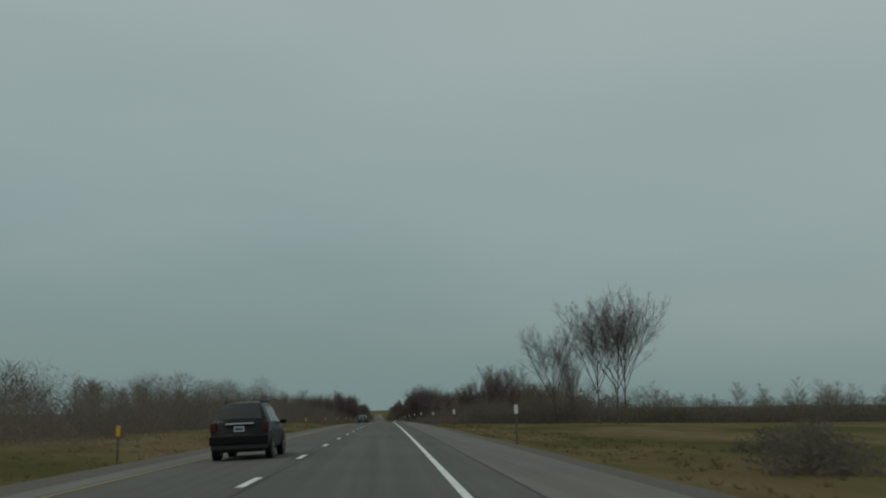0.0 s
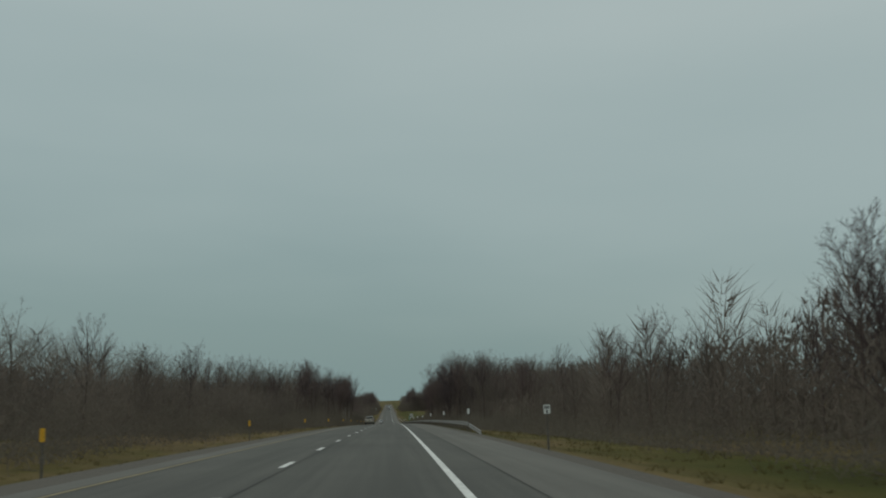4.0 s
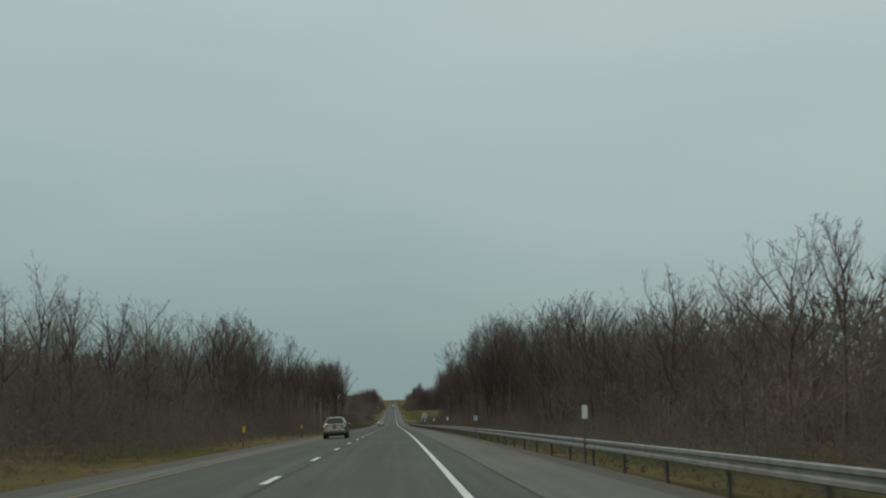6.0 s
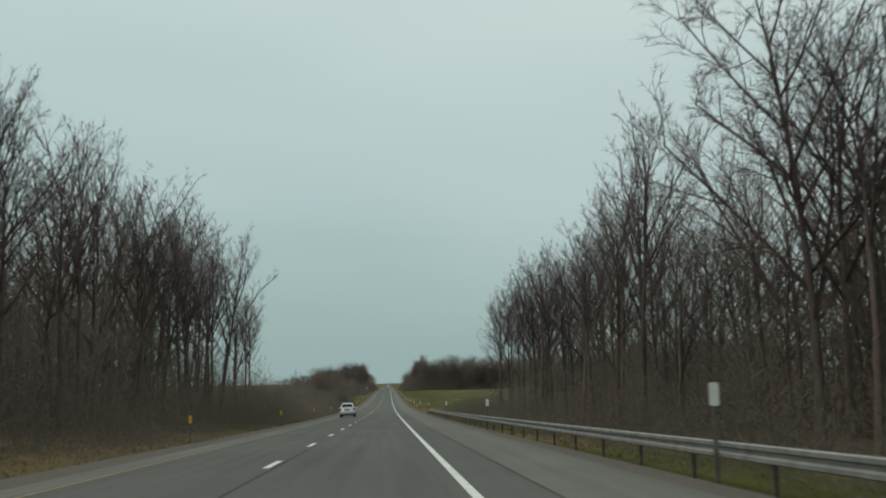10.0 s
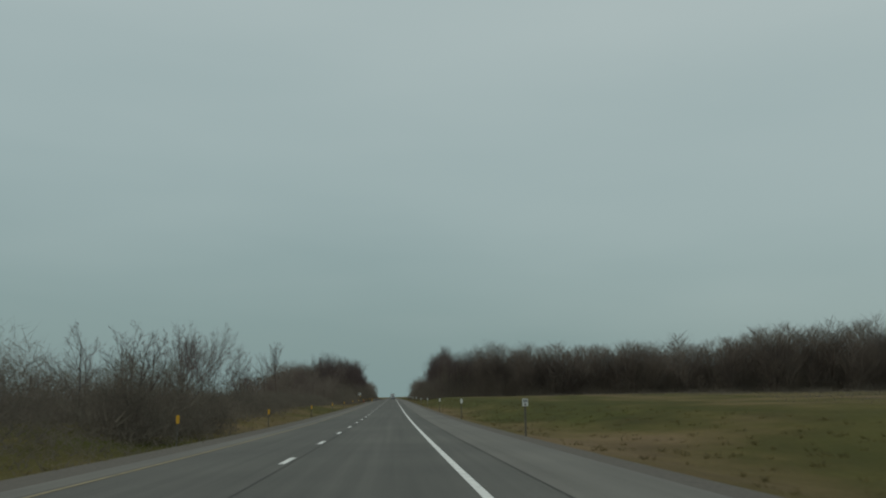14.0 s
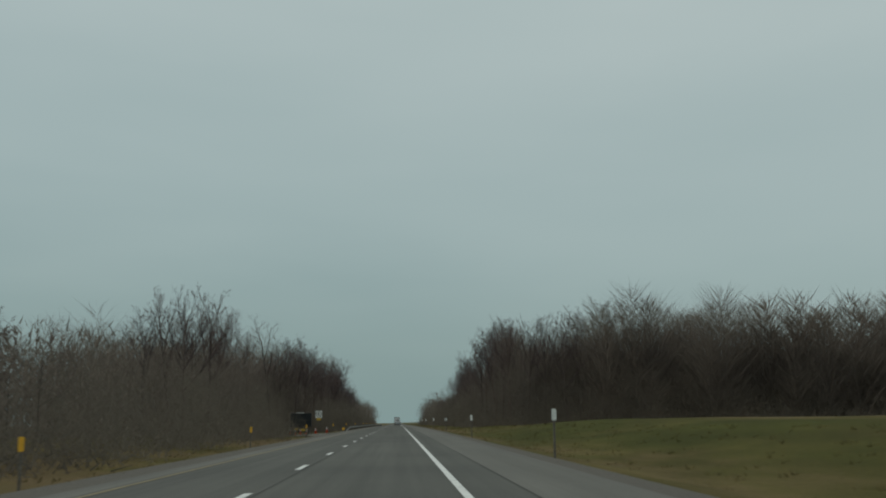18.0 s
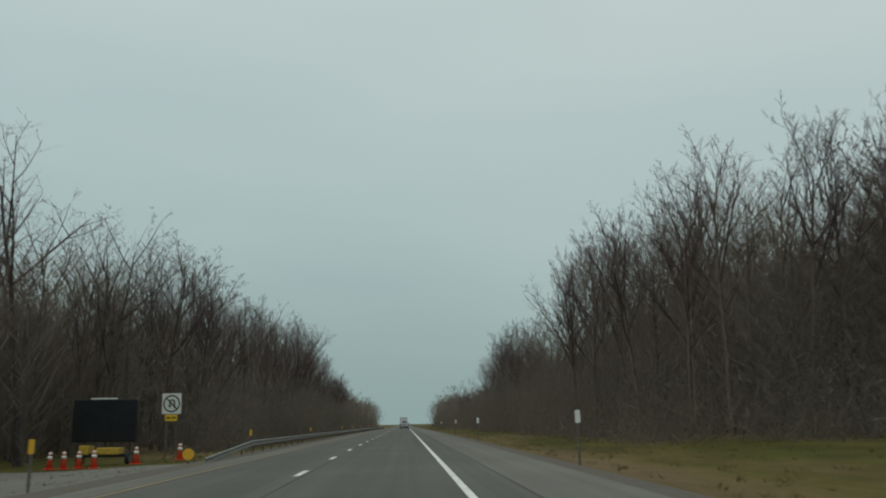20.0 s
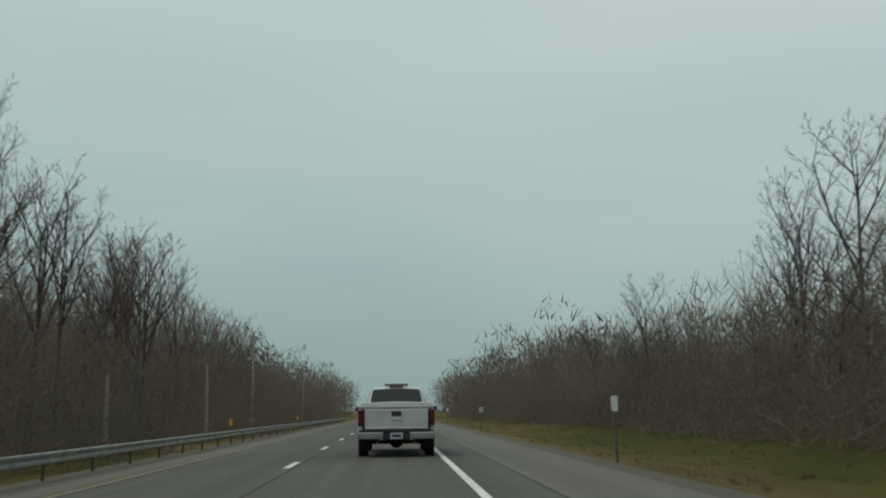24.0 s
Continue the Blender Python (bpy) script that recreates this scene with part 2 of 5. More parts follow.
HEIGHTS, OFFSETS = [0.0], [0.0]
for step in range(-60, 2000):
    HEIGHTS.append(HEIGHTS[-1] + slope(step + 0.5))
    OFFSETS.append(OFFSETS[-1] + span(BENDS, step + 0.5))
HEIGHTS = [v - HEIGHTS[60] for v in HEIGHTS]
OFFSETS = [v - OFFSETS[360] for v in OFFSETS]


def along(values, y):
    f = min(max(y, -60.0), 1990.0) + 60.0
    i = int(f)
    return values[i] + (f - i) * (values[i + 1] - values[i])


def road_z(y):
    """The height of the road along its length."""
    return along(HEIGHTS, y)


def road_x(y):
    """The gentle bend of the road before the first woods end."""
    return along(OFFSETS, y)


def fall(u):
    """How far the passing lane and its shoulder drop away to the median side."""
    return -0.035 * max(0.0, min(-1.85 - u, 4.4))


def bank_right(y):
    """How far the land beyond the verge stands above the road."""
    return -0.15 - 0.5 * smooth(y, 150, 200) * (1 - smooth(y, 484, 525)) + 0.95 * smooth(y, 500, 575) * (1 - smooth(y, 735, 800)) + 0.35 * smooth(y, 760, 800)


def bank_left(y):
    return 0.15 + 0.5 * smooth(y, 470, 540) * (1 - smooth(y, 640, 700)) - 0.60 * smooth(y, 742, 774)


def ground_z(x, y):
    """The height of the land at a place; x from the middle of the camera's lane."""
    u = x - road_x(y)
    z = road_z(y)
    if u > 0:
        z += -0.03 * smooth(u, 3.1, 3.6) - 0.16 * smooth(u, 3.7, 5.2) + (0.16 + bank_right(y)) * smooth(u, 5.2, 13) + 0.4 * bank_right(y) * smooth(u, 12, 60)
    else:
        z += fall(u) - 0.03 * smooth(-u, 4.95, 5.6) - 0.20 * smooth(-u, 5.6, 7.4) + (0.2 + bank_left(y)) * smooth(-u, 7.2, 13)
    far = smooth(abs(u), 6, 20)
    z += far * 0.22 * noise.noise((x * 0.06, y * 0.05, 0.3)) + far * 0.08 * noise.noise((x * 0.3, y * 0.25, 4.3))
    return z


def part(name, bm, mat, parent=None, label="", smooth_faces=False):
    """Links a bmesh as one mesh object under a thing or a part."""
    me = bpy.data.meshes.new(name)
    bm.to_mesh(me)
    bm.free()
    me.materials.append(mat)
    if smooth_faces:
        me.polygons.foreach_set("use_smooth", [True] * len(me.polygons))
    ob = new(name, me)
    ob.parent = parent
    if label:
        tagged(ob, label=label)
    return ob


def mesh_of(name, verts, faces, mat):
    me = bpy.data.meshes.new(name)
    me.from_pydata(verts, [], faces)
    me.materials.append(mat)
    return me


def mesh_from_arrays(name, v, quads, tris, mat, smooth_faces=True):
    """A mesh from arrays: corners, four-sided and three-sided faces."""
    me = bpy.data.meshes.new(name)
    nq, nt = len(quads), len(tris)
    me.vertices.add(len(v))
    me.vertices.foreach_set("co", np.asarray(v, dtype=np.float32).ravel())
    me.loops.add(nq * 4 + nt * 3)
    idx = np.concatenate([np.asarray(quads, dtype=np.int32).reshape(-1), np.asarray(tris, dtype=np.int32).reshape(-1)])
    me.loops.foreach_set("vertex_index", idx.astype(np.int32))
    me.polygons.add(nq + nt)
    starts = np.concatenate([np.arange(nq) * 4, nq * 4 + np.arange(nt) * 3]).astype(np.int32)
    me.polygons.foreach_set("loop_start", starts)
    me.polygons.foreach_set("use_smooth", np.full(nq + nt, smooth_faces))
    me.update(calc_edges=True)
    me.validate()
    me.materials.append(mat)
    return me


def tubes(p0, p1, r0, r1, sides):
    """Tapered tubes between pairs of points, as corners and four-sided faces."""
    p0, p1 = np.asarray(p0, float), np.asarray(p1, float)
    d = p1 - p0
    d /= np.linalg.norm(d, axis=1)[:, None] + 1e-9
    ref = np.where(np.abs(d[:, 2:3]) < 0.9, np.array([[0, 0, 1.0]]), np.array([[1.0, 0, 0]]))
    a = np.cross(d, ref)
    a /= np.linalg.norm(a, axis=1)[:, None] + 1e-9
    b = np.cross(d, a)
    ang = np.arange(sides) * 2 * np.pi / sides
    ring = a[:, None, :] * np.cos(ang)[None, :, None] + b[:, None, :] * np.sin(ang)[None, :, None]
    v = np.concatenate([p0[:, None, :] + ring * np.asarray(r0)[:, None, None], p1[:, None, :] + ring * np.asarray(r1)[:, None, None]], axis=1)
    n = len(p0)
    k = np.arange(sides)
    q = np.stack([k, (k + 1) % sides, sides + (k + 1) % sides, sides + k], axis=1)
    faces = (np.arange(n) * 2 * sides)[:, None, None] + q[None]
    return v.reshape(-1, 3), faces.reshape(-1, 4)


def spikes(p0, p1, r0):
    """Thin three-sided cones for twigs, as corners and three-sided faces."""
    p0, p1 = np.asarray(p0, float), np.asarray(p1, float)
    d = p1 - p0
    d /= np.linalg.norm(d, axis=1)[:, None] + 1e-9
    ref = np.where(np.abs(d[:, 2:3]) < 0.9, np.array([[0, 0, 1.0]]), np.array([[1.0, 0, 0]]))
    a = np.cross(d, ref)
    a /= np.linalg.norm(a, axis=1)[:, None] + 1e-9
    b = np.cross(d, a)
    ang = np.arange(3) * 2 * np.pi / 3
    ring = a[:, None, :] * np.cos(ang)[None, :, None] + b[:, None, :] * np.sin(ang)[None, :, None]
    v = np.concatenate([p0[:, None, :] + ring * np.asarray(r0)[:, None, None], p1[:, None, :]], axis=1)
    f = np.array([[0, 1, 3], [1, 2, 3], [2, 0, 3]])
    faces = (np.arange(len(p0)) * 4)[:, None, None] + f[None]
    return v.reshape(-1, 3), faces.reshape(-1, 3)


def slivers(p0, p1, r0, rng):
    """The finest twigs: one narrow pointed blade each, as corners and three-sided faces."""
    p0, p1 = np.asarray(p0, float), np.asarray(p1, float)
    d = p1 - p0
    side = np.cross(d, rng.normal(0, 1, d.shape))
    side *= (np.asarray(r0) / (np.linalg.norm(side, axis=1) + 1e-9))[:, None]
    v = np.stack([p0 - side, p0 + side, p1], axis=1).reshape(-1, 3)
    return v, np.arange(len(p0) * 3).reshape(-1, 3)


# ---------------------------------------------------------------- ground and road
def strip(name, x0, x1, y0, y1, lift, mat, step=4.0, thick=0.0):
    """A band along the road between two offsets, a little above it."""
    ys = np.arange(y0, y1 + step * 0.5, step)
    v, f = [], []
    for y in ys:
        for u in (x0, x1):
            v.append((road_x(y) + u, y, road_z(y) + fall(u) + lift))
    for i in range(len(ys) - 1):
        a = 2 * i
        f.append((a, a + 1, a + 3, a + 2))
    if thick:
        n = len(v)
        v += [(x, y, z - thick) for x, y, z in v]
        for i in range(len(ys) - 1):
            a = 2 * i
            f += [(a, a + 2, n + a + 2, n + a), (a + 1, n + a + 1, n + a + 3, a + 3)]
    return new(name, mesh_of(name, v, f, mat))


gx = [-2500, -1200, -600, -300, -180, -120, -80, -60, -45, -36, -30, -25, -21, -18, -15.5, -13.5, -12, -10.5, -9.2, -8.2, -7.4, -6.6, -6.0, -5.5, -4.95, -1.85,
      1, 3.1, 3.6, 4.2, 5.0, 5.7, 6.5, 7.4, 8.4, 9.5, 11, 12.5, 14, 16, 18.5, 21, 25, 30, 36, 45, 60, 80, 110, 160, 250, 450, 900, 2500]
gy = [-600, -250, -120, -60] + [k * 5.0 for k in range(-8, 236)] + [1200, 1260, 1350, 1500, 1800, 2400, 3200]
gv = []
for y in gy:
    for u in gx:
        x = u + road_x(y)
        drop = 0.06 if -5.0 < u < 3.15 else 0.0
        gv.append((x, y, ground_z(x, y) - drop))
w = len(gx)
gf = [(j * w + i, j * w + i + 1, (j + 1) * w + i + 1, (j + 1) * w + i) for j in range(len(gy) - 1) for i in range(w - 1)]
ground = tagged(new("ground", mesh_of("ground", gv, gf, M_GRASS)), "rough verge grass, olive green and straw brown, beside the road", "ground", kind="structure")
ground.data.polygons.foreach_set("use_smooth", [True] * len(gf))

road = tagged(strip("road", -1.85, 1.70, -60, 1500, 0.0, M_ROAD), "worn grey asphalt driving lane of the carriageway", "road", kind="structure")
tagged(strip("road_passing_lane", -4.42, -1.85, -60, 1500, 0.0, M_ROAD), "worn grey asphalt passing lane of the carriageway", "road", kind="structure")
tagged(strip("shoulder_outer", 1.70, 3.20, -60, 1500, 0.0, M_SHOULDER), "pale worn asphalt breakdown lane beside the carriageway", "shoulder", kind="structure")
tagged(strip("shoulder_inner", -5.0, -4.42, -60, 1500, 0.0, M_SHOULDER), "narrow pale asphalt shoulder beside the yellow line", "shoulder", kind="structure")
tagged(strip("gravel_edge_outer", 3.20, 3.72, -60, 1500, -0.012, M_GRAVEL), "loose grey-brown gravel along the pavement edge", "gravel", kind="structure")
tagged(strip("gravel_edge_inner", -6.1, -5.0, -60, 1500, -0.012, M_GRAVEL), "loose grey-brown gravel along the pavement edge", "gravel", kind="structure")
M_SEAM = asphalt("sealed_joint", (0.040, 0.039, 0.036), (0.066, 0.064, 0.058))
for sx, sw in ((-1.727, 0.03), (1.70, 0.035)):
    tagged(strip("pavement_joint", sx - sw / 2, sx + sw / 2, -60, 1200, 0.0035, M_SEAM), "dark sealed lengthwise joint in the asphalt", "road joint", kind="structure")
tagged(strip("edge_line_white", 0.825, 0.935, -60, 1200, 0.005, M_WHITE), "solid white edge line painted on the asphalt", "road marking", kind="structure")
tagged(strip("edge_line_yellow", -4.31, -4.20, -60, 1200, 0.005, M_YELLOW), "faded solid yellow edge line painted on the asphalt", "road marking", kind="structure")

dash_group = tagged(new("lane_line"), "broken white line of short painted dashes between the lanes", "road marking", kind="structure")
for k in range(-3, 150):
    y = 11.34 + 7.3 * k
    v = []
    for yy in (y, y + 0.9, y + 1.8):
        for u in (-1.902, -1.792):
            v.append((road_x(yy) + u - road_x(y), yy - y, road_z(yy) + 0.005 - road_z(y)))
    me = mesh_of("dash", v, [(0, 1, 3, 2), (2, 3, 5, 4)], M_WHITE)
    d = new("dash", me)
    d.location = (road_x(y), y, road_z(y))
    d.parent = dash_group


# ---------------------------------------------------------------- bare trees
def grow_tree(rng, height, spread, lean, fork, kids, twigs, rising, bole=0.76, limb=0.47):
    """The segments of a bare deciduous tree: woody limbs and fine twigs."""
    limbs, fine = [], []

    def ramify(p, d, length, r, level):
        n = (6, 4, 3, 1)[level]
        pts, q, dd = [p], p.copy(), d.copy()
        for i in range(n):
            dd = dd + rng.normal(0, (0.035, 0.075, 0.12, 0.16)[level], 3) + np.array([0, 0, (0.02, rising, 0.05, 0.03)[level]])
            dd /= np.linalg.norm(dd)
            q2 = q + dd * length / n
            taper = 0.78 if level == 0 else 0.66
            limbs.append((q, q2, r * (1 - taper * i / n), r * (1 - taper * (i + 1) / n), level))
            pts.append(q2)
            q = q2
        if level == 3:
            for _ in range(twigs):
                q = p + (pts[1] - p) * rng.uniform(0.25, 1.0)
                e = dd + rng.normal(0, 0.52, 3) + np.array([0, 0, 0.08])
                e /= np.linalg.norm(e)
                fine.append((q, q + e * length * rng.uniform(0.4, 0.95)))
            return
        count = kids[level]
        for i in range(count):
            lo = fork if level == 0 else 0.22
            f = min(1.0, lo + (1.02 - lo) * (i + rng.uniform(0, 1)) / count)
            k = min(len(pts) - 2, int(f * n))
            u = f * n - k
            q = pts[k] * (1 - u) + pts[k + 1] * u
            az = 2.4 * i + rng.uniform(-0.7, 0.7)
            side = np.array([math.cos(az), math.sin(az), 0.0])
            if level:
                side = side + np.array([0, 0, rng.normal(0, 0.3)])
            wide = (1.05 if level == 0 else 0.85) * spread * rng.uniform(0.65, 1.25) * (1.2 - 0.38 * f)
            e = dd + side * wide
            e /= np.linalg.norm(e)
            ln = length * (limb, 0.46, 0.46)[level] * rng.uniform(0.8, 1.15) * ((1.25 - 0.62 * f) if level == 0 else (1.15 - 0.5 * f))
            here = r * (1 - 0.66 * f)
            ramify(q, e, ln, min(here * 0.72, r * 0.45), level + 1)

    d0 = np.array([lean * rng.normal(), lean * rng.normal(), 1.0])
    ramify(np.zeros(3), d0 / np.linalg.norm(d0), height * bole, height * 0.0105, 0)
    return limbs, fine


def tree_meshes(seed, height, spread, lean=0.04, fork=0.4, kids=(8, 6, 5), twigs=6, twig=0.0105, rising=0.075, bole=0.76, limb=0.47):
    rng = np.random.default_rng(seed)
    limbs, fine = grow_tree(rng, height, spread, lean, fork, kids, twigs, rising, bole, limb)
    k = height / max(s[1][2] for s in fine)
    arr = lambda ss, i: np.array([s[i] for s in ss])
    low, mid, thin = [s for s in limbs if s[4] == 0], [s for s in limbs if s[4] in (1, 2)], [s for s in limbs if s[4] == 3]
    v, q = tubes(arr(low, 0), arr(low, 1), arr(low, 2), arr(low, 3), 7)
    trunk = mesh_from_arrays("trunk", v * k, q, np.zeros((0, 3)), M_TRUNK)
    v1, q1 = tubes(arr(mid, 0), arr(mid, 1), np.maximum(arr(mid, 2), 0.010), np.maximum(arr(mid, 3), 0.007), 3)
    v3, t3 = spikes(arr(thin, 0), arr(thin, 1), np.maximum(arr(thin, 2), 0.0065))
    v2, t2 = slivers(arr(fine, 0), arr(fine, 1), np.full(len(fine), twig), rng)
    crown = mesh_from_arrays("crown", np.concatenate([v1, v3, v2]) * k, q1, np.concatenate([t3 + len(v1), t2 + len(v1) + len(v3)]), M_CROWN, False)
    return trunk, crown


TALL = [tree_meshes(11 + i, 14.0, sp, 0.03, fk, (10, 6, 4), 8, 0.0078, 0.125) for i, (sp, fk) in enumerate(((0.62, 0.42), (0.78, 0.38), (0.55, 0.50), (0.72, 0.45), (0.68, 0.36), (0.58, 0.55), (0.85, 0.33)))]
WIDE = [tree_meshes(61 + i, 12.0, sp, 0.03, fk, (16, 8, 6), 11, 0.0062, 0.10) for i, (sp, fk) in enumerate(((0.92, 0.22), (1.05, 0.20), (0.84, 0.16)))]
YOUNG = [tree_meshes(41 + i, 8.0, (0.62, 0.8, 0.7)[i], 0.07, 0.22, (7, 5, 4), 6, 0.007, 0.06) for i in range(3)]
OPEN = [tree_meshes(81 + i, 14.0, sp, 0.05, fk, (7, 5, 4), 4, 0.007, 0.11) for i, (sp, fk) in enumerate(((1.05, 0.44), (0.9, 0.52)))]
VASE = [tree_meshes(91 + i, 12.0, sp, 0.03, 0.35, kd, 11, 0.0062, 0.09, 0.30, 2.3) for i, (sp, kd) in enumerate(((0.55, (9, 13, 7)), (0.46, (8, 12, 7)), (0.62, (6, 9, 5))))]
VASE += [tree_meshes(95 + i, 12.0, sp, 0.03, 0.5, (10, 11, 6), 10, 0.0062, 0.10, 0.42, 1.5) for i, sp in enumerate((0.85, 0.72))]
BASE = {id(VASE): 12.0, id(TALL): 14.0, id(WIDE): 12.0, id(YOUNG): 8.0, id(OPEN): 14.0}
TREE_RNG = random.Random(5)


def plant(kind, which, x, y, height, label, group="", turn=None, widen=1.0):
    """One tree with its trunk and crown at a place beside the road."""
    s = height / BASE[id(kind)]
    tree = new("bare_tree")
    tree.location = (x + road_x(y), y, ground_z(x + road_x(y), y) - 0.08)
    tree.rotation_euler = (0, 0, TREE_RNG.uniform(0, 6.28) if turn is None else turn)
    tree.scale = (s * widen, s * widen, s)
    for nm, me in zip(("trunk", "crown"), kind[which % len(kind)]):
        o = new(nm, me)
        o.parent = tree
    tagged(tree, label, "tree", group)
    return tree


# tall trees in the field at the start
for kind, x, y, h, w in ((VASE, 21.5, 102, 9.4, 1), (VASE, 17.9, 94, 12.0, 3), (VASE, 20.2, 84.5, 12.8, 4), (VASE, 19.2, 73.5, 12.2, 3), (VASE, 20.2, 75.0, 12.0, 4)):
    plant(kind, w, x, y, h, "tall leafless tree standing in a small group beside a field", "trees of the field group", 1.3 * w + 0.05 * y, 0.78)
# large single trees in the edge of the woods
plant(OPEN, 0, -14.2, 377, 14.6, "tall pale leafless tree with few wide ascending limbs above the wood", "trees of the roadside wood", 1.0, 1.1)
for w, x, y, h in ((0, -16, 312, 11.8), (2, -16, 321, 12.3), (1, -16, 336, 14.1)):
    plant(WIDE, w, x, y, h, "round-crowned leafless tree rising above the roadside wood", "trees of the roadside wood", x + y, 0.75)
for w, x, y, h in ((0, 11.6, 329, 13.4), (2, 12.0, 336, 13.8), (1, 12.4, 343, 14.2)):
    plant(WIDE, w, x, y, h, "round-crowned leafless tree rising above the roadside wood", "trees of the roadside wood", 0.4 * y, 0.85)
plant(WIDE, 0, 13.2, 404, 18.5, "large spreading leafless tree at the edge of the roadside wood", "trees of the roadside wood", 2.0)
plant(VASE, 0, 17.6, 144, 10.0, "large spreading leafless tree at the edge of the roadside wood", "trees of the roadside wood", 0.9)
plant(VASE, 1, 16.6, 150, 8.4, "large spreading leafless tree at the edge of the roadside wood", "trees of the roadside wood", 2.2)
plant(OPEN, 0, -15.6, 792, 14.8, "large spreading leafless tree at the edge of the roadside wood", "trees of the roadside wood", 2.4, 1.15)

plant(WIDE, 0, 19, 921, 18.8, "large round-crowned leafless tree rising above the roadside wood", "trees of the roadside wood", 1.2)
plant(WIDE, 1, -14.8, 827, 15.5, "large round-crowned leafless tree rising above the roadside wood", "trees of the roadside wood", 0.5)
plant(WIDE, 2, -15.7, 930, 16.5, "large round-crowned leafless tree rising above the roadside wood", "trees of the roadside wood", 2.7)
for w, x, y, h in ((0, 17.5, 831, 18.6), (3, 19.5, 836, 18.5), (2, 17.8, 841, 18.2), (2, 15, 893, 13.5), (1, 17, 897, 13.0), (6, 17, 933, 12.0), (0, 18, 940, 12.0)):
    plant(TALL, w, x, y, h, "tall leafless tree at the edge of the roadside wood", "trees of the roadside wood")

for w, x, y, h in ((2, 16.0, 110.5, 7.3), (0, 16.0, 131, 7.6), (1, 15.0, 160, 7.6), (2, 15.4, 176, 8.0)):
    plant(WIDE, w, x, y, h, "round-crowned leafless tree at the edge of the roadside wood", "trees of the roadside wood", 0.3 * y)

# the upright edge trees where the first woods end, and those along the second wood
for k in range(17):
    plant(TALL, (0, 2, 5, 3, 4)[k % 5], 12.6 + 1.6 * ((k * 5) % 7) / 7, 426 + 3.5 * k + (k % 3) * 0.7, 14.2 + 1.4 * math.sin(k * 2.1), "tall leafless tree at the edge of the roadside wood", "trees of the roadside wood", 0.7 * k)
for w, x, y, h in ((3, -13.4, 449, 16.0), (0, -14.6, 452, 14.5), (4, -13.6, 459, 11.5), (2, -13.2, 463, 11.0), (0, -14, 844, 13.0), (2, -14.6, 849, 13.4), (4, -14, 856, 13.2), (3, -14.4, 864, 14.0), (0, -14, 871, 16.0), (2, -14.2, 836, 13.6), (0, -13.8, 860, 14.2), (3, -14.5, 867, 13.8), (5, -13.6, 878, 13.6), (4, -14.2, 893, 13.6), (0, -13.8, 936, 12.0), (2, -14.4, 941, 11.8), (3, -13.8, 946, 11.6), (4, -14.6, 952, 12.0),
                   (0, -13.4, 408, 13.0), (3, -14.6, 412, 13.2), (2, -13.2, 417, 13.5), (4, -14.8, 422, 14.0), (0, -13.6, 427, 14.5), (3, -14.4, 432, 15.0), (2, -13.4, 437, 15.4), (4, -14.4, 441, 15.2),
                   (3, 16, 789, 13.6), (0, 18.2, 790, 14.0), (4, 20.4, 788, 13.8), (2, 22.6, 791, 14.4), (3, 25, 790, 14.6), (0, -17.5, 803, 11.5), (3, -16.5, 808, 12.0), (4, -15, 812, 12.5), (2, -14.5, 818, 12.8), (0, -19.5, 800, 11.5), (3, -21.5, 797, 11.4), (4, -24, 795, 11.0),
                   (0, 14.2, 793, 14.0), (4, 14.6, 799, 14.6), (3, 14.0, 807, 15.0), (0, 14.8, 815, 14.4), (2, 14.2, 827, 15.0), (3, 15, 861, 14.2), (0, 15.4, 866, 14.4), (4, 15, 870, 14.2), (2, 15.2, 887, 15.4), (3, 16, 903, 15.0), (0, 16.4, 908, 14.6),
                   (1, 15.6, 428, 15.4), (3, 16.6, 434, 15.8), (0, 15.8, 440, 15.2), (4, 17, 446, 15.6), (3, 16, 453, 15.0), (2, 16.4, 459, 14.6), (0, 16, 466, 14.4)):
    plant(TALL, w, x, y, h, "tall leafless tree at the edge of the roadside wood", "trees of the roadside wood", y * 0.9)

# scattered trees on the open stretch
for kind, w, x, y, h in ((YOUNG, 0, -19, 560, 6.8), (VASE, 2, -17.5, 605, 7.8), (VASE, 2, -18.5, 618, 8.4), (YOUNG, 1, -21, 600, 6.0), (YOUNG, 2, -16.5, 585, 5.4),
                         (WIDE, 0, -19.5, 645, 7.6), (OPEN, 0, -18.4, 660, 7.4), (TALL, 2, -19.4, 681, 10.6), (YOUNG, 1, -20, 664, 5.6), (WIDE, 2, -24, 705, 5.0), (WIDE, 1, -20, 724, 7.6), (YOUNG, 0, -30, 700, 4.0), (YOUNG, 2, -18, 592, 6.4), (YOUNG, 0, -17, 604, 6.2), (YOUNG, 1, -19, 611, 6.6), (YOUNG, 0, -22, 624, 5.6), (YOUNG, 2, -16, 577, 4.6),
                         (YOUNG, 0, -9.2, 562, 3.9), (YOUNG, 1, -9.8, 566, 4.3), (YOUNG, 2, -9.5, 570, 4.1), (VASE, 2, -10.4, 574, 4.7), (YOUNG, 1, -14, 600, 4.2), (YOUNG, 2, -15.5, 606, 4.6), (YOUNG, 0, -14.2, 612, 4.0), (YOUNG, 1, -16, 617, 4.4), (YOUNG, 2, -14.8, 625, 4.2), (YOUNG, 0, -16.2, 631, 4.0), (YOUNG, 1, -12.5, 566, 4.2)):
    plant(kind, w, x, y, h, "leafless tree standing apart above the roadside scrub", "scattered roadside trees")

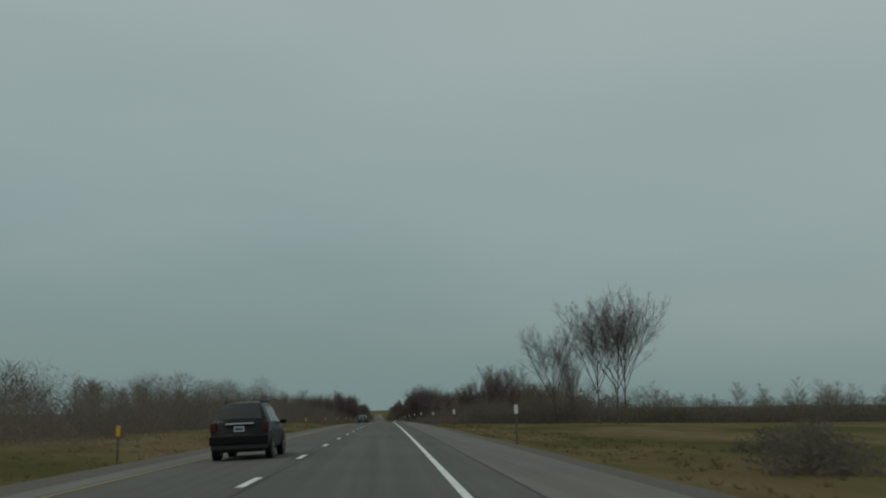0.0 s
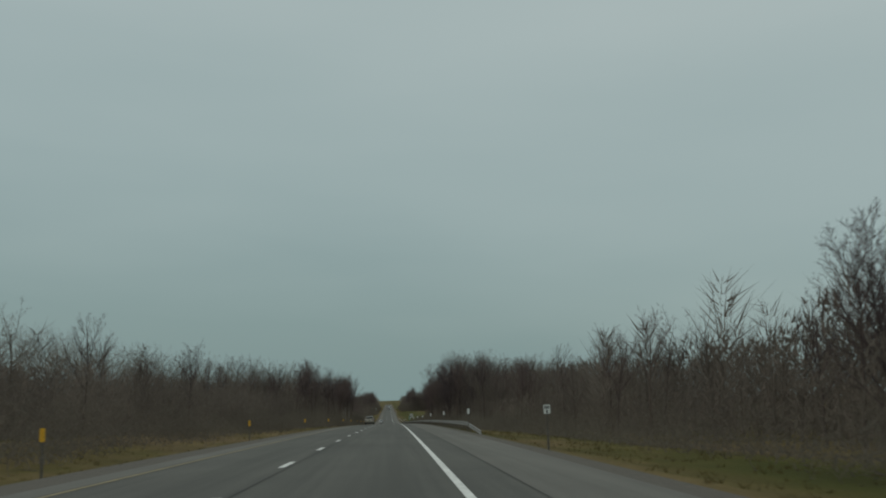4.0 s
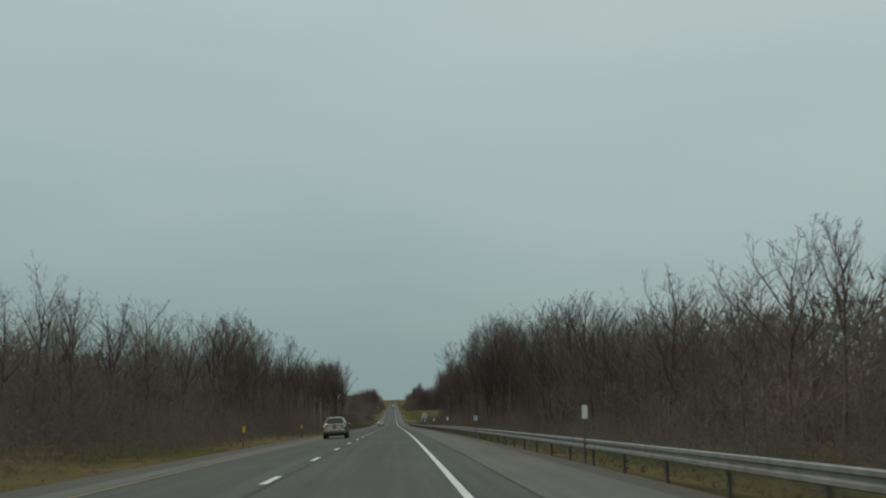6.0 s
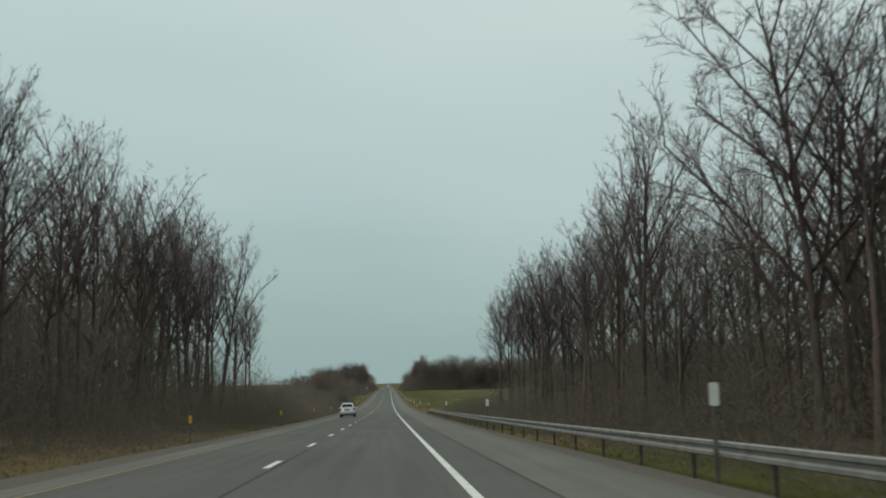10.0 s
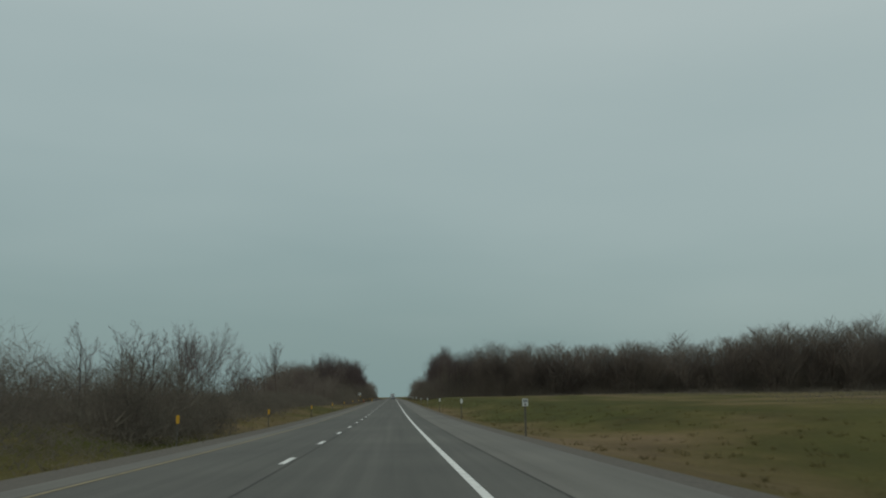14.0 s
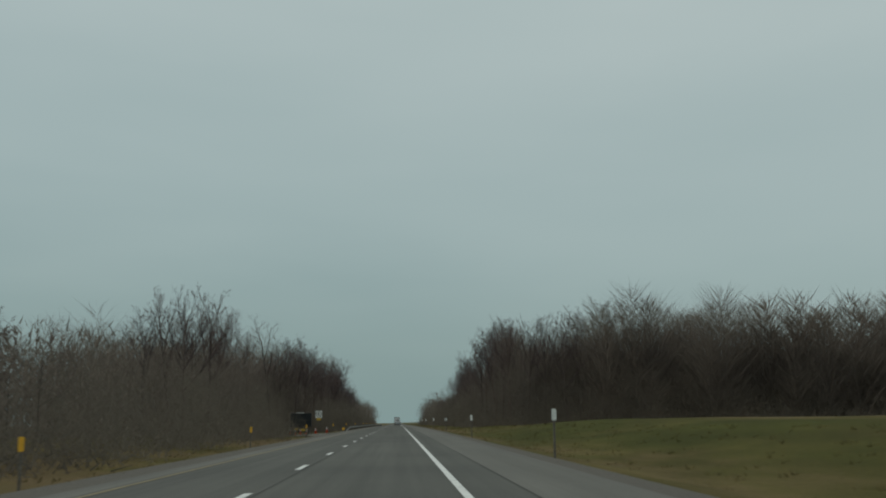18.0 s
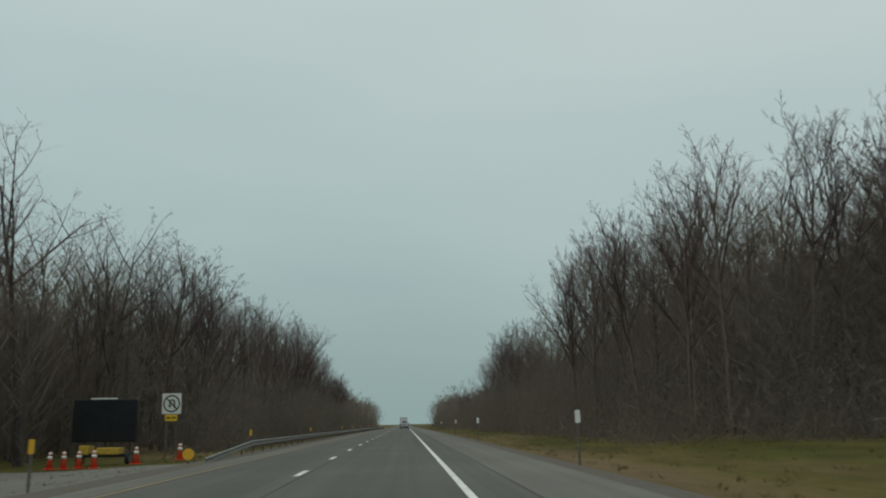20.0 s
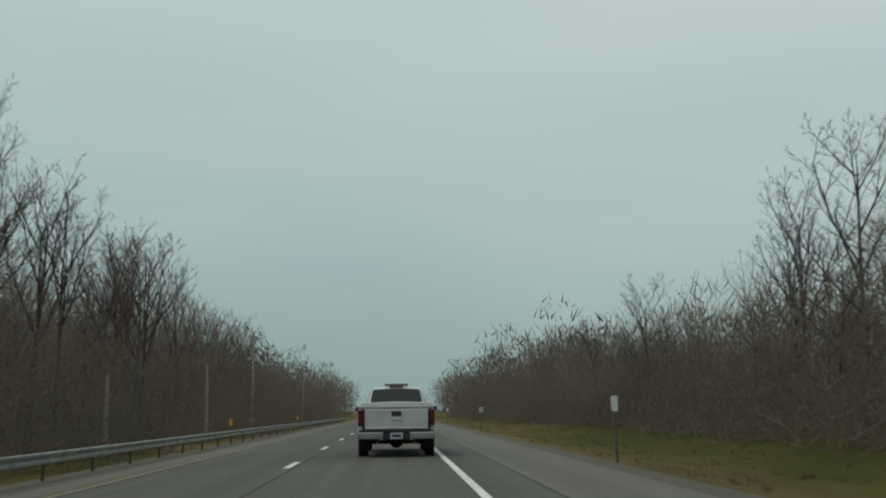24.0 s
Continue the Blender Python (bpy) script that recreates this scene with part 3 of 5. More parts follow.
RIGHT_A = ((112, 7.2), (190, 8.0), (240, 8.0), (268, 9.3), (288, 10.8), (312, 13.8), (330, 15.2), (350, 16.6), (368, 15.8), (385, 14.6), (400, 16.0), (486, 16.0))
LEFT_A = ((150, 7.0), (240, 7.8), (285, 10.0), (320, 11.6), (345, 12.0), (370, 11.4), (385, 11.6), (400, 13.8), (425, 14.8), (440, 16.5), (458, 16.5), (470, 12.5))
RIGHT_B = ((785, 14.5), (815, 15.6), (830, 15.2), (862, 13.0), (872, 12.2), (890, 13.6), (907, 13.4), (920, 12.0), (930, 10.3), (944, 8.6), (965, 7.8), (1007, 9.2))
LEFT_B = ((700, 4.5), (724, 6.0), (738, 9.6), (746, 11.8), (760, 12.8), (780, 14.4), (800, 14.4), (814, 14.6), (834, 14.6), (861, 16.4), (882, 16.2), (894, 14.6), (925, 12.6), (1000, 12.6))
# stretches of woodland: from, to, offset of the edge, side, spacing, heights
WOODS = ((112, 300, 13.5, 1, 6.6, RIGHT_A), (296, 426, 12.0, 1, 4.6, RIGHT_A), (170, 285, -15.5, -1, 7.0, LEFT_A), (285, 470, -12.8, -1, 5.6, LEFT_A),
         (790, 990, 13.5, 1, 6.0, RIGHT_B), (712, 990, -13.5, -1, 6.2, LEFT_B))
EXTRA = []
for y0, y1, off, side, gap, heights in WOODS:
    y = y0
    while y < y1:
        u = off + side * TREE_RNG.uniform(0, 4.5)
        if side < 0 and 764 < y < 800:
            u -= 5.0
        yy = y + TREE_RNG.uniform(0, gap)
        hh = span(heights, yy) * TREE_RNG.uniform(0.84, 1.05)
        pick = TREE_RNG.random()
        if pick < 0.2 or hh < 5:
            plant(YOUNG, TREE_RNG.randrange(3), u, yy, hh * (0.65 if hh > 8 else 0.95), "slender leafless young tree at the edge of the wood", "trees of the roadside wood")
        else:
            plant(TALL, TREE_RNG.randrange(7), u, yy, hh, "tall leafless tree at the edge of the roadside wood", "trees of the roadside wood")
        EXTRA.append((u + side * 4.5, yy + gap * 0.5, span(heights, yy)))
        y += gap

# pale dead stems in front of the wood
for x, y, h in ((-9.6, 948, 4.0), (-9.7, 963, 7.0), (-9.6, 932, 2.8), (-9.8, 998, 5.0), (-10.2, 340, 3.2), (-10.4, 352, 4.0), (-10.2, 366, 3.4)):
    bm = bmesh.new()
    bmesh.ops.create_cone(bm, cap_ends=True, segments=7, radius1=0.11, radius2=0.05, depth=h, matrix=Matrix.Translation((0, 0, h / 2)))
    for v in bm.verts:
        v.co.x += 0.08 * math.sin(v.co.z * 1.3)
    snag = part("dead_trunk", bm, M_SNAG)
    snag.location = (x, y, ground_z(x, y) - 0.1)
    tagged(snag, "pale dead standing tree trunk without branches", "dead tree", "dead trunks")


# ---------------------------------------------------------------- undergrowth and woods in depth
def thicket(name, spots, label, mat, count=420, thick=0.016, seed=3, reach=1.0):
    """Undergrowth made of clumps of thin stems at (x, y, width, height)."""
    rng = np.random.default_rng(seed)
    s = np.array([(x + road_x(y), y, ground_z(x + road_x(y), y) - 0.1, w, h) for x, y, w, h in spots])
    s = np.repeat(s, count, axis=0)
    n = len(s)
    up = rng.uniform(0, 1, n) ** 1.5
    wide = s[:, 3] * 0.42 * np.sqrt(np.clip(1.06 - up, 0, 1))
    p0 = np.stack([s[:, 0] + rng.normal(0, 1, n).clip(-1.7, 1.7) * wide, s[:, 1] + rng.normal(0, 1, n).clip(-1.7, 1.7) * wide, s[:, 2] + up * s[:, 4] * 0.86], axis=1)
    d = rng.normal(0, 0.55, (n, 3))
    d[:, 2] = rng.uniform(0.1, 1.0, n)
    d /= np.linalg.norm(d, axis=1)[:, None]
    p1 = p0 + d * (s[:, 4] * reach * rng.uniform(0.12, 0.40, n) * (1.1 - 0.6 * up))[:, None]
    v, t = slivers(p0, p1, thick * rng.uniform(0.4, 1.5, n) * (1.3 - 0.8 * up), rng)
    ob = new(name, mesh_from_arrays(name, v, np.zeros((0, 4)), t, mat, False))
    return tagged(ob, label, "undergrowth", kind="stuff")


def band(rng, y0, y1, off, side, rows, gap, wd, ht, row_gap=2.4, jitter=1.6):
    """Places for clumps in rows along the road; ht: a height or rows of (y, height)."""
    spots, y = [], y0
    while y < y1:
        for r in range(rows):
            yy = y + rng.uniform(0, gap)
            h = ht if isinstance(ht, (int, float)) else span(ht, yy)
            lump = 1 + 0.35 * noise.noise((yy * 0.09, r * 3.1, off))
            spots.append((off + side * (r * row_gap + rng.uniform(-0.5, 0.5) * jitter), yy, wd * rng.uniform(0.8, 1.3), h * lump * rng.uniform(0.75, 1.2) * (0.62 + 0.22 * r)))
        y += gap
    return spots


def clear(spots):
    """Leaves the median crossing free of brush."""
    return [p for p in spots if not (p[0] > -16.5 and p[0] < 0 and 762 < p[1] < 801)]


brng = random.Random(9)
BR_RA = ((112, 2.6), (280, 3.2), (320, 4.4), (486, 4.6))
BR_LA = ((150, 2.6), (240, 3.2), (300, 4.6), (410, 5.0), (440, 6.2), (470, 6.0))
BR_RB = ((785, 6.5), (850, 7.5), (920, 6.4), (990, 6.0))
BR_LB = ((695, 4.5), (760, 6.0), (830, 7.5), (990, 7.0))
front = band(brng, 108, 488, 9.8, 1, 1, 2.4, 3.0, BR_RA) + band(brng, 150, 472, -11.0, -1, 1, 2.4, 3.0, BR_LA)
thicket("roadside_undergrowth", front, "dense brown leafless undergrowth below the roadside trees", M_THICKET, 900, 0.0115, 3, 0.6)
front = band(brng, 786, 1040, 10.6, 1, 1, 2.4, 3.2, BR_RB) + clear(band(brng, 698, 1040, -10.4, -1, 1, 2.4, 3.2, BR_LB))
thicket("roadside_undergrowth", [(x, y, w, h * 1.1) for x, y, w, h in front], "dense brown leafless undergrowth below the roadside trees", M_THICKET, 1000, 0.0120, 4, 0.6)
hedge = []
for k in range(46):
    f = k / 45
    x = 9 + 66 * f ** 1.3
    for r in range(3):
        hedge.append((x + brng.uniform(-0.8, 0.8), 106 - 38 * f ** 0.8 + r * 3 + brng.uniform(-1, 1), 3.2, brng.uniform(2.3, 3.2) * (0.8 + 0.15 * r)))
thicket("hedge", hedge, "low dark leafless hedge along the far side of the field", M_THICKET, 850, 0.023, 15, 0.7)
hedge = []
for k in range(95):
    x = 13 + k * 1.8
    hedge.append((x, 784 - 0.12 * x + brng.uniform(-2, 2), 5.0, brng.uniform(4.0, 7.0)))
    hedge.append((x + 0.9, 788 - 0.12 * x + brng.uniform(-2, 2), 5.5, brng.uniform(6.0, 9.0)))
spots = (band(brng, 472, 702, -12.0, -1, 4, 2.6, 3.8, ((472, 2.6), (545, 3.2), (570, 3.2), (590, 1.9), (600, 1.6), (702, 1.7)), 2.6, 3.0) + [(7.3, 14.6, 1.3, 1.0), (8.6, 17.5, 1.5, 1.1), (9.8, 22, 1.4, 0.8)] * 5
         + band(brng, 496, 530, 13, 1, 2, 4.0, 2.6, 1.3, 4.0, 4.0) + [p for p in hedge if p[0] > 45])
thicket("roadside_undergrowth", [p for p in hedge if p[0] <= 45], "dense brown leafless undergrowth below the roadside trees", M_THICKET, 1500, 0.0115, 18, 0.42)
near = band(brng, 392, 520, -7.6, -1, 2, 2.2, 2.2, 1.0, 1.8, 1.4) + band(brng, 520, 572, -8.2, -1, 3, 2.2, 2.6, 1.7, 1.8, 1.4)
near += band(brng, 204, 492, 6.9, 1, 2, 2.3, 2.4, 1.25, 1.6, 1.0) + band(brng, 206, 488, 5.3, 1, 1, 1.8, 1.7, 0.75, 1.0, 0.7)
near += [(-8.9 - 0.7 * (k % 3), 560.5 + 1.9 * k, 2.0, 3.0 + 0.4 * (k % 2)) for k in range(7)] * 5
thicket("low_brush", near, "low brown scrub close beside the guard rail and the median grass", M_THICKET, 260, 0.012, 16)
spots += [(x + brng.uniform(-3, 3), y + brng.uniform(-3, 3), brng.uniform(4, 7), brng.uniform(0.22, 0.42)) for y in range(538, 606, 5) for x in range(16, 70, 5) if x > 15 + (y - 538) * 0.22]
spots += [(x + brng.uniform(-2, 2), y + brng.uniform(-6, 6), brng.uniform(3, 6), brng.uniform(0.7, 1.3)) for y in range(560, 770, 14) for x in range(30, 90, 6) if x > 26 + (760 - y) * 0.05]
thicket("low_brush", spots, "low brown scrub along the edge of the grass", M_THICKET, 165, 0.022, 5)
spots = band(brng, 566, 606, -10.6, -1, 2, 1.5, 2.4, 2.0, 1.8, 1.2) + band(brng, 602, 640, -11.8, -1, 2, 1.6, 2.6, 2.0, 1.8, 1.4) + band(brng, 636, 708, -12.3, -1, 2, 1.7, 2.6, 2.0, 1.8, 1.6)
thicket("low_brush", spots, "dense low scrub along the far edge of the median grass", M_THICKET, 420, 0.017, 17, 0.8)


MOUND = ((20, 4.4), (60, 5.4), (100, 6.8), (130, 7.4), (160, 8.2), (250, 8.6), (285, 7.0))
spots = band(brng, 24, 285, -17.5, -1, 2, 3.0, 4.6, MOUND, 5.0, 2.5)
thicket("scrub_wood", [(x, y, w, h * 0.95) for x, y, w, h in spots], "rounded thicket of leafless scrub trees beyond the median grass", M_FARWOOD, 540, 0.019, 12)
spots = band(brng, 30, 150, -13.5, -1, 1, 3.4, 3.2, 1.7, 3.0, 3.0)
thicket("low_brush", spots, "low brown scrub along the edge of the grass", M_THICKET, 480, 0.010, 13)


def wood(name, spots, label, seed, count=150, thick=0.03, reach=1.0, stem=0.010, plump=0.15, branchy=False):
    """Woodland in depth: each tree a stem and a crown of many fine branches."""
    rng = np.random.default_rng(seed)
    base = np.array([(x + road_x(y), y, ground_z(x + road_x(y), y) - 0.1, h) for x, y, h in spots])
    s = np.repeat(base, count, axis=0)
    n = len(s)
    f = rng.uniform(0.03, 0.97, n)
    wide = s[:, 3] * plump * np.sin(np.clip(f, 0, 1) * 2.55 + 0.30)
    p0 = np.stack([s[:, 0] + rng.normal(0, 0.8, n).clip(-1.3, 1.3) * wide, s[:, 1] + rng.normal(0, 0.8, n).clip(-1.3, 1.3) * wide, s[:, 2] + f * s[:, 3] * 0.9], axis=1)
    d = rng.normal(0, 0.42, (n, 3))
    d[:, 2] = rng.uniform(0.3, 1.1, n)
    d /= np.linalg.norm(d, axis=1)[:, None]
    p1 = p0 + d * (s[:, 3] * reach * rng.uniform(0.05, 0.15, n))[:, None]
    if branchy:
        off = p0 - s[:, :3]
        off[:, 2] = 0
        r = np.linalg.norm(off, axis=1)
        p1 = p0 + off * 0.2 + rng.normal(0, 0.15, (n, 3))
        p1[:, 2] += 0.45 * r + rng.uniform(0, 0.03, n) * s[:, 3]
        p0 = p0 - off * rng.uniform(0.45, 0.95, n)[:, None]
        p0[:, 2] -= 0.45 * r * rng.uniform(0.5, 1.2, n)
        p0[:, 2] = np.maximum(p0[:, 2], s[:, 2])
    v, t = slivers(p0, p1, thick * rng.uniform(0.4, 1.5, n), rng)
    b0 = base[:, :3]
    lean = rng.normal(0, 0.03, (len(base), 3)) * base[:, 3:4]
    lean[:, 2] = base[:, 3] * 0.92
    v2, t2 = spikes(b0, b0 + lean, base[:, 3] * stem)
    vv = np.concatenate([v, v2])
    ob = new(name, mesh_from_arrays(name, vv, np.zeros((0, 4)), np.concatenate([t, t2 + len(v)]), M_FARWOOD, False))
    return tagged(ob, label, "woodland", kind="stuff")


def light_tree(seed, spread, fork, twig):
    """A bare tree of few faces and unit height, as corners, four-sided and three-sided faces."""
    rng = np.random.default_rng(seed)
    limbs, fine = grow_tree(rng, 14.0, spread, 0.04, fork, (8, 5, 4), 3, 0.125)
    col = lambda ss, i: np.array([q[i] for q in ss])
    low, mid, thin = [q for q in limbs if q[4] == 0], [q for q in limbs if q[4] == 1], [q for q in limbs if q[4] > 1]
    v0, q0 = tubes(col(low, 0), col(low, 1), col(low, 2), col(low, 3), 4)
    v1, q1 = tubes(col(mid, 0), col(mid, 1), np.maximum(col(mid, 2), 0.014), np.maximum(col(mid, 3), 0.010), 3)
    v2, t2 = slivers(col(thin, 0), col(thin, 1), np.maximum(col(thin, 2), 0.012), rng)
    v3, t3 = slivers(col(fine, 0), col(fine, 1), np.full(len(fine), twig), rng)
    n0, n1, n2 = len(v0), len(v1), len(v2)
    v = np.concatenate([v0, v1, v2, v3])
    return v / v[:, 2].max(), np.concatenate([q0, q1 + n0]), np.concatenate([t2 + n0 + n1, t3 + n0 + n1 + n2])


LIGHT = [light_tree(101 + i, sp, fk, 0.012) for i, (sp, fk) in enumerate(((0.75, 0.36), (0.95, 0.42), (0.85, 0.30), (0.7, 0.48)))]
LIGHT_FAR = [light_tree(121 + i, sp, fk, 0.026) for i, (sp, fk) in enumerate(((0.85, 0.26), (1.0, 0.30), (0.9, 0.22)))]


def grove(name, spots, label, kinds, seed, widen=1.0):
    """Many trees at (x, y, height), joined into one mesh."""
    rng = np.random.default_rng(seed)
    vs, qs, ts, n = [], [], [], 0
    for x, y, h in spots:
        v, q, t = kinds[rng.integers(len(kinds))]
        a = rng.uniform(0, 6.28)
        c, d, k = math.cos(a), math.sin(a), h * widen * rng.uniform(0.85, 1.15)
        x += road_x(y)
        vs.append(np.stack([x + (v[:, 0] * c - v[:, 1] * d) * k, y + (v[:, 0] * d + v[:, 1] * c) * k, ground_z(x, y) - 0.1 + v[:, 2] * h], axis=1))
        qs.append(q + n)
        ts.append(t + n)
        n += len(v)
    ob = new(name, mesh_from_arrays(name, np.concatenate(vs), np.concatenate(qs), np.concatenate(ts), M_FARWOOD, False))
    return tagged(ob, label, "woodland", kind="stuff")


def rows_of(rng, y0, y1, off, side, rows, gap, heights, row_gap=4.5, share=0.92):
    out, y = [], y0
    while y < y1:
        for r in range(rows):
            yy = y + rng.uniform(0, gap)
            h = heights if isinstance(heights, (int, float)) else span(heights, yy)
            out.append((off + side * (r * row_gap + rng.uniform(0, row_gap)), yy, h * share * rng.uniform(0.72, 1.1)))
        y += gap
    return out


frng = random.Random(21)
inner = (rows_of(frng, 112, 300, 18.5, 1, 3, 4.4, RIGHT_A) + rows_of(frng, 212, 296, 15.0, 1, 2, 3.0, RIGHT_A, 2.5) + rows_of(frng, 160, 290, -18.5, -1, 3, 4.4, LEFT_A)
         + rows_of(frng, 292, 428, 14.0, 1, 5, 2.5, RIGHT_A, 4.0, 0.95) + rows_of(frng, 428, 480, 15.5, 1, 3, 3.2, RIGHT_A, 4.4, 0.8) + rows_of(frng, 290, 462, -15.5, -1, 4, 3.0, LEFT_A, 4.0, 0.95) + rows_of(frng, 790, 1000, 15.0, 1, 5, 2.7, RIGHT_B, 3.6) + rows_of(frng, 752, 845, -15.0, -1, 5, 2.8, LEFT_B, 3.6) + rows_of(frng, 845, 892, -15.0, -1, 4, 3.4, LEFT_B, 3.6, 0.62) + rows_of(frng, 892, 1000, -15.0, -1, 5, 2.8, LEFT_B, 3.6)
         + [(u, y, h * 0.85) for u, y, h in EXTRA])
front_rows = (rows_of(frng, 112, 300, 16.5, 1, 2, 4.4, RIGHT_A, 3.5, 0.95) + rows_of(frng, 160, 290, -17.0, -1, 2, 4.4, LEFT_A, 3.5, 0.95) + rows_of(frng, 292, 424, 14.5, 1, 2, 3.2, RIGHT_A, 3.5, 0.98) + rows_of(frng, 424, 484, 14.5, 1, 2, 3.6, RIGHT_A, 3.0, 0.92)
              + rows_of(frng, 290, 462, -15.5, -1, 2, 3.4, LEFT_A, 3.5, 0.98) + rows_of(frng, 792, 1010, 15.5, 1, 2, 3.4, RIGHT_B, 3.5, 0.97) + rows_of(frng, 800, 1010, -15.5, -1, 2, 3.4, LEFT_B, 3.5, 0.97))
grove("inner_wood", front_rows, "leafless trees close behind the edge of the roadside woods", LIGHT, 52)
wood("inner_wood", inner, "leafless trees deeper inside the roadside woods", 31, 180, 0.017, 0.70, 0.007, 0.19, True)
deep = (rows_of(frng, 150, 300, 19.5, 1, 3, 3.4, RIGHT_A, 4, 0.92) + rows_of(frng, 170, 290, -21, -1, 3, 3.4, LEFT_A, 4, 0.72) + rows_of(frng, 292, 426, 19, 1, 3, 3.0, RIGHT_A, 4, 0.74) + rows_of(frng, 426, 476, 21, 1, 3, 3.0, 6.5, 4, 1.0)
        + rows_of(frng, 290, 456, -19.5, -1, 3, 3.0, LEFT_A, 4, 0.70) + rows_of(frng, 790, 1060, 18, 1, 3, 3.0, RIGHT_B, 4, 0.78) + rows_of(frng, 716, 845, -19, -1, 3, 3.0, LEFT_B, 4, 0.76) + rows_of(frng, 845, 894, -19.5, -1, 3, 3.0, LEFT_B, 4, 0.42) + rows_of(frng, 894, 1060, -18.5, -1, 3, 3.0, LEFT_B, 4, 0.76))
wood("inner_wood", deep, "leafless trees deeper inside the roadside woods", 38, 200, 0.066, 0.8, 0.006, 0.24)
plug = (rows_of(frng, 150, 300, 33, 1, 2, 3.6, RIGHT_A, 5, 0.6) + rows_of(frng, 170, 290, -33, -1, 2, 3.6, LEFT_A, 5, 0.6) + rows_of(frng, 292, 426, 31, 1, 3, 3.4, RIGHT_A, 5, 0.62)
        + rows_of(frng, 290, 456, -31, -1, 3, 3.4, LEFT_A, 5, 0.6) + rows_of(frng, 800, 1060, 31, 1, 3, 3.4, RIGHT_B, 5, 0.62) + rows_of(frng, 770, 850, -31, -1, 3, 3.4, LEFT_B, 5, 0.62) + rows_of(frng, 850, 904, -31, -1, 3, 3.4, LEFT_B, 5, 0.45) + rows_of(frng, 904, 1060, -31, -1, 3, 3.4, LEFT_B, 5, 0.62))
plug += (rows_of(frng, 296, 426, 23, 1, 3, 3.0, RIGHT_A, 4, 0.78) + rows_of(frng, 290, 456, -23, -1, 2, 3.2, LEFT_A, 4, 0.74) + rows_of(frng, 800, 1000, 24, 1, 2, 3.2, RIGHT_B, 4, 0.74)
         + rows_of(frng, 790, 845, -24, -1, 2, 3.2, LEFT_B, 4, 0.74) + rows_of(frng, 898, 1000, -24, -1, 2, 3.2, LEFT_B, 4, 0.74) + rows_of(frng, 150, 296, 25, 1, 2, 3.4, RIGHT_A, 4, 0.95) + [(x, y, frng.uniform(9.5, 13.0)) for x in range(20, 50, 3) for y in (804, 809, 814, 820, 826)])
wood("inner_wood", plug, "leafless trees deeper inside the roadside woods", 41, 95, 0.13, 0.9, 0.008, 0.26)
under = (rows_of(frng, 112, 488, 13.0, 1, 2, 2.6, BR_RA, 2.6, 1.25) + rows_of(frng, 152, 472, -14.0, -1, 2, 2.6, BR_LA, 2.6, 1.25) + rows_of(frng, 788, 1060, 13.6, 1, 2, 2.6, BR_RB, 2.6, 1.1)
         + [p for p in rows_of(frng, 702, 1060, -13.4, -1, 2, 2.6, BR_LB, 2.6, 1.1) if not 762 < p[1] < 801])
wood("inner_undergrowth", under, "brown leafless undergrowth deeper in the roadside woods", 39, 160, 0.026, 1.3, 0.006, 0.30)
edge = []
for k in range(92):
    x = 14 + k * 1.8
    for r in range(5):
        edge.append((x + frng.uniform(-2.2, 2.2), 788 + r * 4 + frng.uniform(-3, 3) - 0.12 * x, (16.5 + 3.5 * noise.noise((x * 0.12, 0, 7))) * (1 + 0.30 * smooth(x, 80, 125)) * frng.choice((0.45, 0.62, 0.8, 0.95, 1.06)) * frng.uniform(0.92, 1.08)))
wood("field_wood", [e for e in edge if 24 < e[0] < 44], "dark leafless wood along the far edge of the field", 32, 760, 0.024, 0.6, 0.004, 0.22, True)
wood("field_wood", [e for e in edge if e[0] >= 44], "dark leafless wood along the far edge of the field", 33, 340, 0.052, 0.7, 0.004, 0.23, True)
corner = [(x + frng.uniform(-1, 1), y + frng.uniform(-1.5, 1.5), frng.uniform(9.5, 15.0)) for x in np.arange(16, 42, 2.6) for y in np.arange(790, 824, 3.4)]
corner += [(-x + frng.uniform(-1, 1), y + frng.uniform(-1.5, 1.5), frng.uniform(8.0, 12.5)) for x in np.arange(19, 34, 2.6) for y in np.arange(768, 812, 3.4)]
wood("inner_wood", corner, "leafless trees deeper inside the roadside woods", 36, 460, 0.0125, 0.55, 0.006, 0.21, True)
row = []
for k in range(86):
    x = 22 + k * 1.8 + frng.uniform(-0.9, 0.9)
    row.append((x, 790 - 0.12 * x + frng.uniform(-1.0, 7.0), (14.6 + 3.0 * noise.noise((x * 0.11, 0, 3))) * (1 + 0.36 * smooth(x, 80, 125)) * frng.uniform(0.84, 1.12)))
grove("field_wood", row, "leafless trees in the front rows of the wood beyond the field", LIGHT_FAR, 51, 1.1)
fill = [(e_[0], e_[1] + 14 + frng.uniform(0, 10), e_[2] * 0.82) for e_ in edge if e_[0] > 34]
wood("field_wood", fill, "dark leafless wood along the far edge of the field", 34, 120, 0.12, 0.8, 0.004, 0.26)
away = rows_of(frng, 990, 1210, 13, 1, 4, 4, 13.5, 4) + rows_of(frng, 990, 1210, -13, -1, 4, 4, 13.5, 4)
wood("distant_wood", away, "distant leafless wood on both sides of the road", 35, 120, 0.075, 0.8, 0.006, 0.2)
low = rows_of(frng, 20, 165, -30, -1, 2, 4.5, ((20, 6.0), (100, 7.6), (165, 7.0)), 6) + [(u, 195 + 30 * noise.noise((u * 0.05, 0, 0)) + frng.uniform(-4, 4), frng.uniform(7.5, 10.5)) for u in range(14, 300, 2)]
